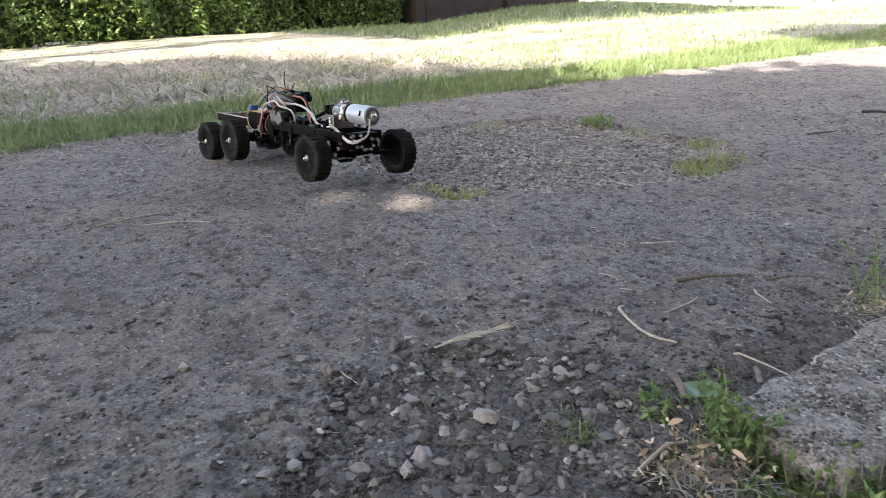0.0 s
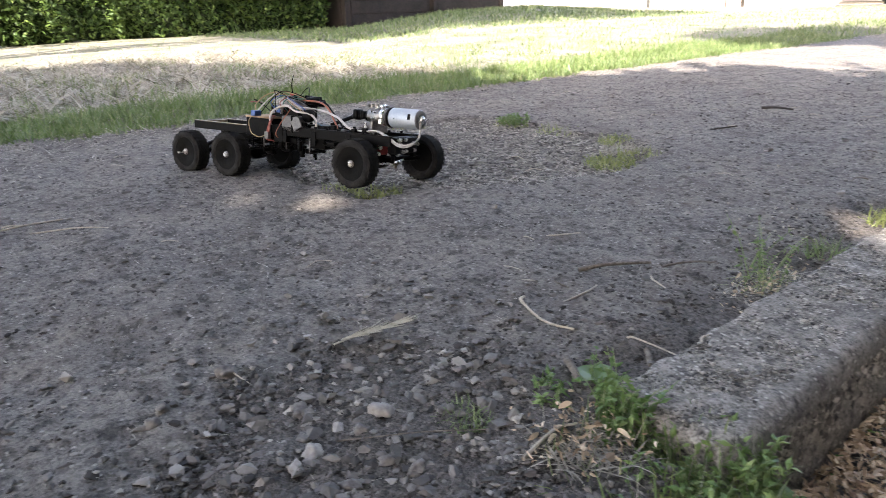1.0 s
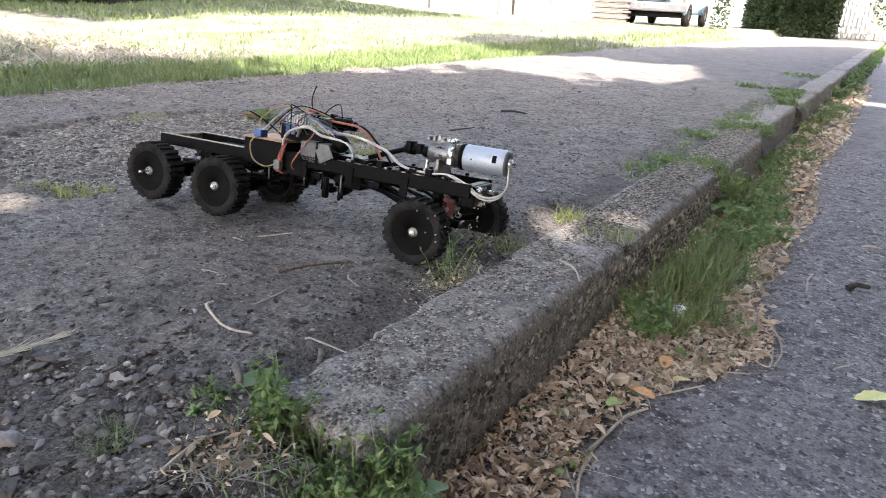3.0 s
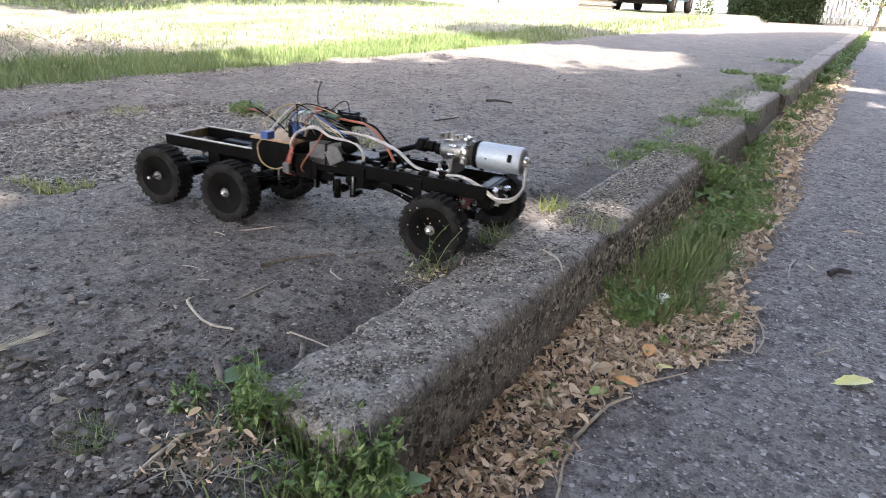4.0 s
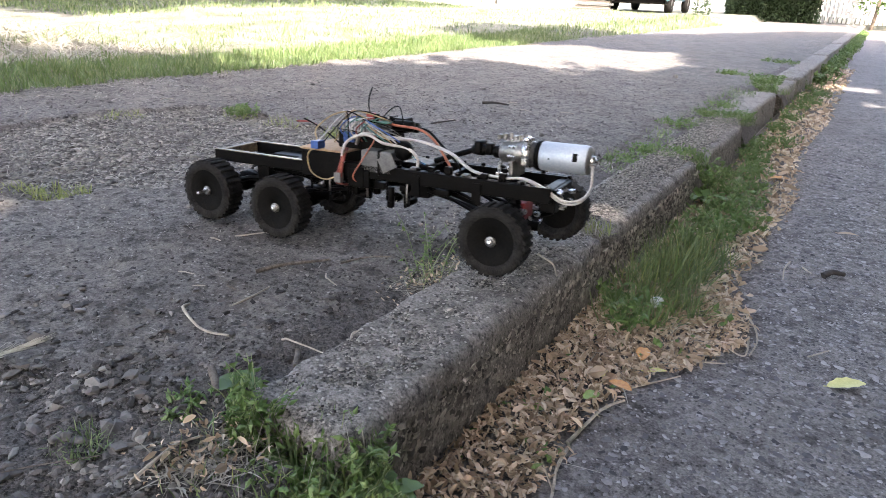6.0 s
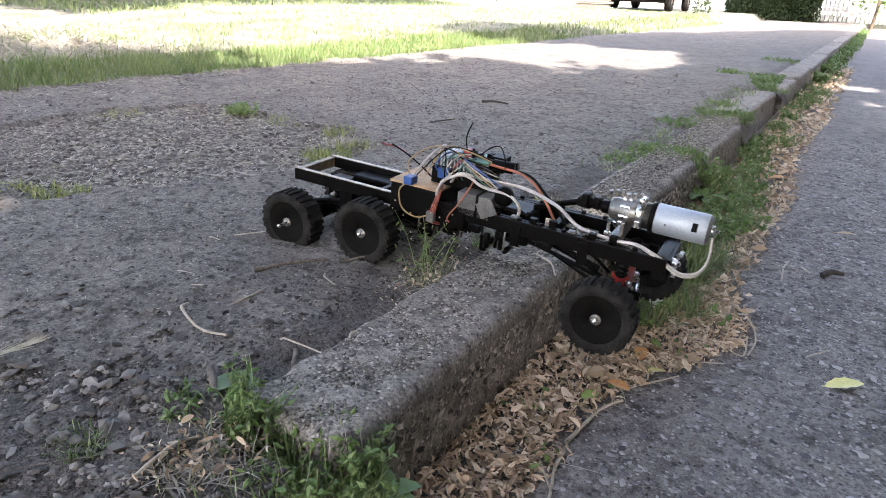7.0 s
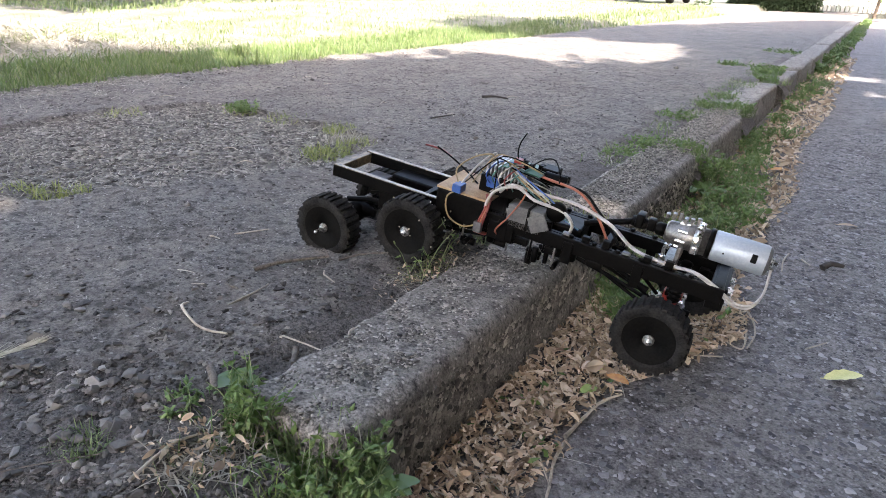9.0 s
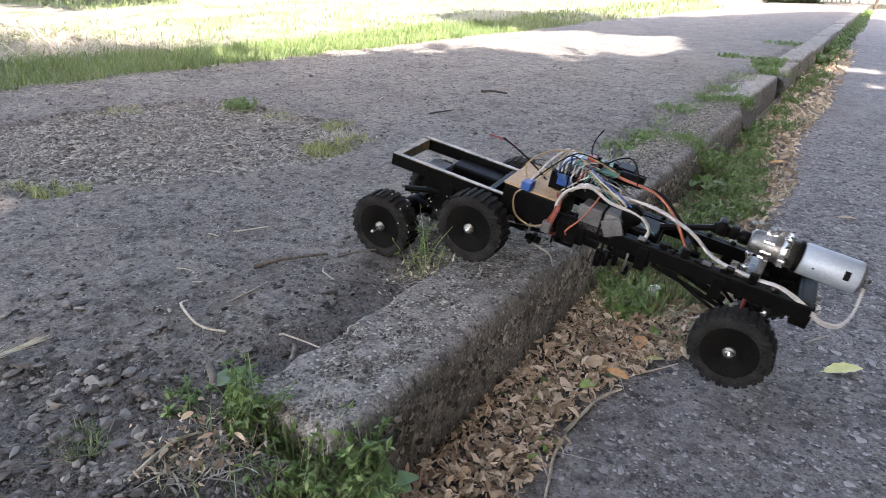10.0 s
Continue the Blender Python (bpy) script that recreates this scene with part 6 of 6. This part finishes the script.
def garage(a, b, deep, tall, wall_mat, door_mat, doors, label):
    """A row garage: thick walls, boarded doors in frames, an overhanging roof."""
    a, b = Vector(a), Vector(b)
    L = (b - a).length
    g = tagged(new("garage"), label, "garage")
    g.matrix_world = pose(a.x, a.y, min(level(*a), level(*b)) - 0.03, 0, 0, turn_to(a, b))
    bm = boxed(0, L, 0.10, deep, -0.1, tall)
    part("wall", bm, wall_mat, g)
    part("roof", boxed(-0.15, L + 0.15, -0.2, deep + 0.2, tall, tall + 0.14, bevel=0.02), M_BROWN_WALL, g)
    w = L / doors
    for k in range(doors):
        x0, x1 = k * w + 0.14, (k + 1) * w - 0.14
        part("pier", boxed(k * w - 0.0, k * w + 0.13, -0.02, 0.098, -0.1, tall - 0.02, bevel=0.01), wall_mat, g)
        door = part("door", boxed(x0, x1, 0.03, 0.09, 0.02, tall - 0.25, bevel=0.004), door_mat, g)
        n = 9
        for j in range(n):
            c = 0.04 + (tall - 0.32) * j / n
            part("panel", boxed(x0 + 0.03, x1 - 0.03, 0.012, 0.0295, c, c + (tall - 0.32) / n - 0.012, bevel=0.004), door_mat, door)
        part("handle", rod(0.015, x0 + (x1 - x0) * 0.45, x0 + (x1 - x0) * 0.55, "x", (0, -0.01, 0.9), 8), M_BLACK, door)
    part("pier", boxed(L - 0.13, L, -0.02, 0.098, -0.1, tall - 0.02, bevel=0.01), wall_mat, g)
    return g


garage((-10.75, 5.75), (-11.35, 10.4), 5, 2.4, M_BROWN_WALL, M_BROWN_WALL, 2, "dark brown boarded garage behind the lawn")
garage((-12.05, 11.3), (-9.80, 13.75), 5, 2.4, M_WHITE_WALL, M_WHITE_WALL, 1, "sunlit white garage with a boarded door")
garage((-9.72, 13.80), (-8.40, 14.85), 5, 2.4, M_WHITE_WALL, M_WHITE_WALL, 1, "narrow sunlit white garage")
pillar = tagged(new("brick_pillar"), "pink brick pillar between the garages", "pillar")
pillar.matrix_world = pose(-8.22, 14.92, level(-8.22, 14.92) - 0.03, 0, 0, 34)
for k in range(22):
    for s in range(2):
        o = 0.0 if k % 2 else 0.5
        bm = boxed(-0.16 + 0.165 * s, -0.16 + 0.155 + 0.165 * s, -0.16, 0.16, 0.075 * k, 0.075 * k + 0.066, bevel=0.004)
        part("brick", bm, M_BRICK, pillar)
part("cap", boxed(-0.2, 0.2, -0.2, 0.2, 1.65, 1.72, bevel=0.01), M_KERB, pillar)
garage((-8.0, 15.05), (-6.58, 16.0), 5, 2.4, M_WHITE_WALL, M_WHITE_WALL, 1, "white garage with washing hung before it")
cloth = tagged(new("washing"), "turquoise cloths hanging before the white garage", "cloth")
cloth.matrix_world = pose(-7.45, 15.2, level(-7.45, 15.2), 0, 0, 34)
for k in range(3):
    bm = bmesh.new()
    V = [[bm.verts.new((0.16 * k + 0.14 * i / 6, 0.015 * math.sin(i * 2.1 + k), 0.9 - (0.9 - 0.30 - 0.03 * ((k + i) % 2)) * j / 4)) for i in range(7)] for j in range(5)]
    for r, q in zip(V, V[1:]):
        for i in range(6):
            bm.faces.new((r[i], r[i + 1], q[i + 1], q[i]))
    part("cloth", bm, M_CLOTH, cloth)
part("line", wire([(-0.4, 0, 0.92), (0.3, 0, 0.90), (0.9, 0, 0.92)], 0.004), M_GREY, cloth)

# a pile of grey boards beside the car
pile = tagged(new("board_pile"), "pile of weathered grey boards beside the garage", "board pile")
pile.matrix_world = pose(-6.1, 15.7, level(-6.1, 15.7), 0, 0, 14)
for k in range(9):
    bm = boxed(-0.1 + 0.05 * (k % 3), 0.85 - 0.06 * (k % 2), -0.2 + 0.03 * (k % 2), 0.2, 0.062 * k, 0.062 * k + 0.05, bevel=0.006)
    part("board", bm, M_TWIG if k % 2 else M_GREY, pile)


def car(x, y, heading):
    """A small hatchback of the eighties, seen from its front."""
    c = tagged(new("car"), "parked pale blue hatchback with a grey bumper", "car")
    c.matrix_world = pose(x, y, level(x, y) + 0.0, 0, 0, heading)
    bm = bmesh.new()
    prof = [(-3.85, 0.32, 0.74), (-3.85, 0.85, 0.78), (-3.7, 0.92, 0.79), (-2.9, 0.93, 0.80), (-1.3, 0.92, 0.80), (-0.9, 0.90, 0.80), (-0.12, 0.78, 0.78), (-0.02, 0.70, 0.77), (0.0, 0.38, 0.76), (-0.05, 0.26, 0.74)]
    L = [bm.verts.new((px, w, z)) for px, z, w in prof]
    R = [bm.verts.new((px, -w, z)) for px, z, w in prof]
    for i in range(len(prof)):
        j = (i + 1) % len(prof)
        bm.faces.new((L[i], L[j], R[j], R[i]))
    bm.faces.new(L[::-1])
    bm.faces.new(R)
    bmesh.ops.recalc_face_normals(bm, faces=bm.faces)
    bmesh.ops.bevel(bm, geom=bm.edges[:], offset=0.03, segments=2, affect="EDGES")
    part("body", bm, M_CAR_BLUE, c, "pale blue painted body", True)
    bm = bmesh.new()
    lo = [(-3.75, 0.92, 0.72), (-0.95, 0.90, 0.74), (-1.55, 1.36, 0.58), (-3.1, 1.40, 0.58)]
    A = [bm.verts.new((px, w, z)) for px, z, w in lo]
    B = [bm.verts.new((px, -w, z)) for px, z, w in lo]
    for f in ((A[0], A[3], A[2], A[1]), (B[0], B[1], B[2], B[3]), (A[1], A[2], B[2], B[1]), (A[2], A[3], B[3], B[2]), (A[3], A[0], B[0], B[3])):
        bm.faces.new(f)
    part("windows", bm, M_GLASS, c, "dark glazing")
    part("roof", boxed(-3.05, -1.6, -0.56, 0.56, 1.37, 1.41, bevel=0.02), M_CAR_BLUE, c)
    bump_ = part("bumper", boxed(-0.06, 0.10, -0.82, 0.82, 0.33, 0.53, bevel=0.03), M_BUMPER, c, "grey plastic bumper")
    part("spoiler", boxed(-0.25, 0.02, -0.74, 0.74, 0.20, 0.325, bevel=0.02), M_BLACK, bump_)
    part("number_plate", boxed(0.1005, 0.112, -0.26, 0.26, 0.415, 0.525, bevel=0.003), M_PLATE, bump_, "white number plate")
    bm = bmesh.new()
    for k in range(7):
        box(bm, 0.1123, 0.1135, -0.20 + 0.058 * k, -0.163 + 0.058 * k, 0.44, 0.50)
    part("plate_bars", bm, M_BLACK, bump_)
    grille = part("grille", boxed(-0.03, 0.012, -0.42, 0.42, 0.56, 0.70, bevel=0.01), M_BLACK, c)
    for k in range(5):
        part("slat", boxed(0.0125, 0.02, -0.41, 0.41, 0.57 + 0.026 * k, 0.58 + 0.026 * k), M_BUMPER, grille)
    for s in (-1, 1):
        part("headlight", boxed(-0.03, 0.014, *sorted((s * 0.44, s * 0.68)), 0.56, 0.70, bevel=0.012), M_LAMP_GLASS, c)
        part("indicator", boxed(-0.05, 0.010, *sorted((s * 0.69, s * 0.765)), 0.57, 0.69, bevel=0.01), M_ORANGE_WIRE, c)
        for wx in (-0.72, -3.12):
            y0 = s * 0.70
            tyre = part("wheel", turned([(-0.08, 0.18), (-0.08, 0.26), (-0.05, 0.285), (0.05, 0.285), (0.08, 0.26), (0.08, 0.18), (0.03, 0.0)], "y", (wx, y0, 0.285), 28), M_RUBBER, c, "", True)
            part("rim", turned([(0.0, 0.17), (s * 0.078, 0.17), (s * 0.06, 0.12), (s * 0.07, 0.0)], "y", (wx, y0, 0.285), 24), M_ALLOY, tyre, "", True)
    return c


car(-4.92, 16.45, turn_to((-4.92, 16.45), (0.3, -1.1)) - 13)
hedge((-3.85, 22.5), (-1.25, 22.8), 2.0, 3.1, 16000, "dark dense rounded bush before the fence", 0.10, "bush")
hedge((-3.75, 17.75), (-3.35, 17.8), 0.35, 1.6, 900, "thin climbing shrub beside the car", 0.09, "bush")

fence = tagged(new("picket_fence"), "white wooden picket fence behind the bush", "fence")
fence.matrix_world = pose(-4.3, 24.75, level(-2, 24.75), 0, 0, 1)
for k in range(48):
    x = 0.125 * k
    bm = boxed(x, x + 0.085, -0.012, 0.012, 0.05, 1.22 + 0.03 * math.sin(k * 1.7))
    part("picket", bm, M_FENCE, fence)
for z in (0.35, 0.95):
    part("rail", boxed(-0.05, 6.0, 0.0125, 0.05, z, z + 0.07), M_FENCE, fence)
for k in range(4):
    part("post", boxed(1.9 * k, 1.9 * k + 0.09, 0.051, 0.14, -0.2, 1.35), M_FENCE, fence)
wall = tagged(new("wall_far", bpy.data.meshes.new("wall_far")), "pale sunlit house wall closing the yard", "wall", kind="structure")
bm = boxed(-7.5, 12, 27.0, 27.3, -0.3, 3.4)
bm.to_mesh(wall.data)
bm.free()
wall.data.materials.append(M_WHITE_WALL)
# Added wall, never in view: keeps low sky light off the kerb's road face.
house = tagged(new("sky_block_wall", bpy.data.meshes.new("sky_block_wall")), "unseen grey wall added to block low sky light", "wall", kind="structure")
bm = boxed(6.3, 6.6, -16, 24.5, -0.3, 5.5)
bm.to_mesh(house.data)
bm.free()
house.data.materials.append(M_PLASTER)
far_tree = tagged(new("young_tree"), "slim young tree before the fence", "tree")
far_tree.matrix_world = pose(0.15, 23.8, LOW - 0.02)
part("trunk", wire([(0, 0, -0.1), (0.05, 0, 0.8), (0.0, 0.05, 1.9), (0.1, 0, 3.0)], 0.06, 4, 8, 0.02), M_BARK, far_tree, "", True)
P = np.stack([RNG.normal(0, 0.7, 2500), RNG.normal(0, 0.7, 2500), RNG.uniform(0.55, 3.4, 2500)], 1)
P = P[np.hypot(P[:, 0], P[:, 1]) < 0.35 + 0.35 * P[:, 2]]
cr = leaf_cloud("crown", P, RNG, 0.12, M_HEDGE, 0.3)
cr.parent = far_tree


# ---- how the truck drives ----
# seconds, x, y, z, heading, nose down, lean
DRIVE = [
    (0, -1.812, -0.601, -0.005, 7.6, -0.8, -4.3),
    (0.5, -1.71, -0.536, -0.01, 10.9, -0.5, -5.1),
    (1, -1.577, -0.466, -0.01, 17.9, 0.3, -7),
    (1.5, -1.304, -0.411, 0, 15.8, -1.4, -10.2),
    (2, -1.063, -0.299, -0.004, 13, -0.8, -8.9),
    (2.5, -0.831, -0.22, 0.006, 10.3, 1.6, -7.4),
    (2.7, -0.793, -0.22, 0.005, 10.1, 1.1, -8),
    (3.8, -0.745, -0.204, 0.007, 9.5, 1.3, -2.6),
    (4, -0.712, -0.194, 0.003, 9.1, 1.2, -1),
    (4.5, -0.65, -0.184, -0.002, 7.9, -0.5, -0.6),
    (5, -0.641, -0.184, -0.002, 7.4, -0.9, -1.4),
    (5.5, -0.632, -0.191, 0.001, 7.1, -1.2, -2.1),
    (5.7, -0.618, -0.185, 0.004, 6.3, -2, -2.3),
    (6.3, -0.52, -0.165, 0.004, 5.4, -1.6, -1.6),
    (6.8, -0.426, -0.148, -0.002, 4.6, 3.1, -0.9),
    (7, -0.401, -0.144, -0.015, 4, 3.1, 1),
    (7.5, -0.378, -0.145, -0.008, 3.5, 5.8, 0.4),
    (8, -0.365, -0.142, -0.005, 4.8, 6.8, 1.7),
    (8.5, -0.328, -0.139, -0.007, 5.6, 7.9, 1.3),
    (9, -0.321, -0.138, -0.005, 5, 7.9, 1.3),
    (9.5, -0.27, -0.128, -0.001, 6.9, 9.1, 3.5),
    (10, -0.207, -0.115, 0.023, 3.6, 10.9, 3.8),
]
# seconds, heights of the rear, middle and front hubs in the truck's space
HUBS = [
    (0, 0.051, 0.073, 0.076),
    (0.5, 0.047, 0.069, 0.078),
    (1, 0.050, 0.058, 0.076),
    (1.5, 0.057, 0.065, 0.068),
    (2, 0.061, 0.063, 0.059),
    (2.5, 0.059, 0.061, 0.045),
    (2.7, 0.061, 0.059, 0.048),
    (3.8, 0.063, 0.058, 0.064),
    (4, 0.062, 0.056, 0.067),
    (4.5, 0.063, 0.054, 0.071),
    (5, 0.060, 0.054, 0.067),
    (5.5, 0.060, 0.054, 0.065),
    (5.7, 0.063, 0.052, 0.060),
    (6.3, 0.064, 0.054, 0.058),
    (6.8, 0.067, 0.057, 0.054),
    (7, 0.046, 0.068, 0.042),
    (7.5, 0.043, 0.070, 0.043),
    (8, 0.032, 0.071, 0.042),
    (8.5, 0.038, 0.076, 0.060),
    (9, 0.033, 0.082, 0.051),
    (9.5, 0.037, 0.082, 0.053),
    (10, 0.019, 0.082, 0.058),
]


def motions():
    """Drives the truck, turns its wheels and lets its axles follow the ground."""
    walk(truck, [(t, pose(x, y, z, lean, nose, head)) for t, x, y, z, head, nose, lean in DRIVE])
    times = [r[0] for r in DRIVE]
    steps = [0.1 * k for k in range(101)]
    gone, last, way = 0.0, None, []
    for t in steps:
        p = np.array([np.interp(t, times, [r[k] for r in DRIVE]) for k in (1, 2)])
        gone += 0 if last is None else float(np.linalg.norm(p - last))
        last = p
        way.append(gone / R_WHEEL)
    for k, (kind, x) in enumerate(AXLE_X.items()):
        height = lambda t: float(np.interp(t, [r[0] for r in HUBS], [r[k + 1] for r in HUBS]))
        walk(axles[kind], [(t, pose(x, MID, height(t))) for t in times])
        for side in (-1, 1):
            y = MID + side * 0.0745 + (0.050 if (kind, side) == ("front", 1) else 0)
            ahead = 0.030 if (kind, side) == ("front", 1) else 0
            walk(wheels[kind, side], [(t, pose(x + ahead, y, height(t), 0, math.degrees(a), 0)) for t, a in zip(steps, way)])


motions()
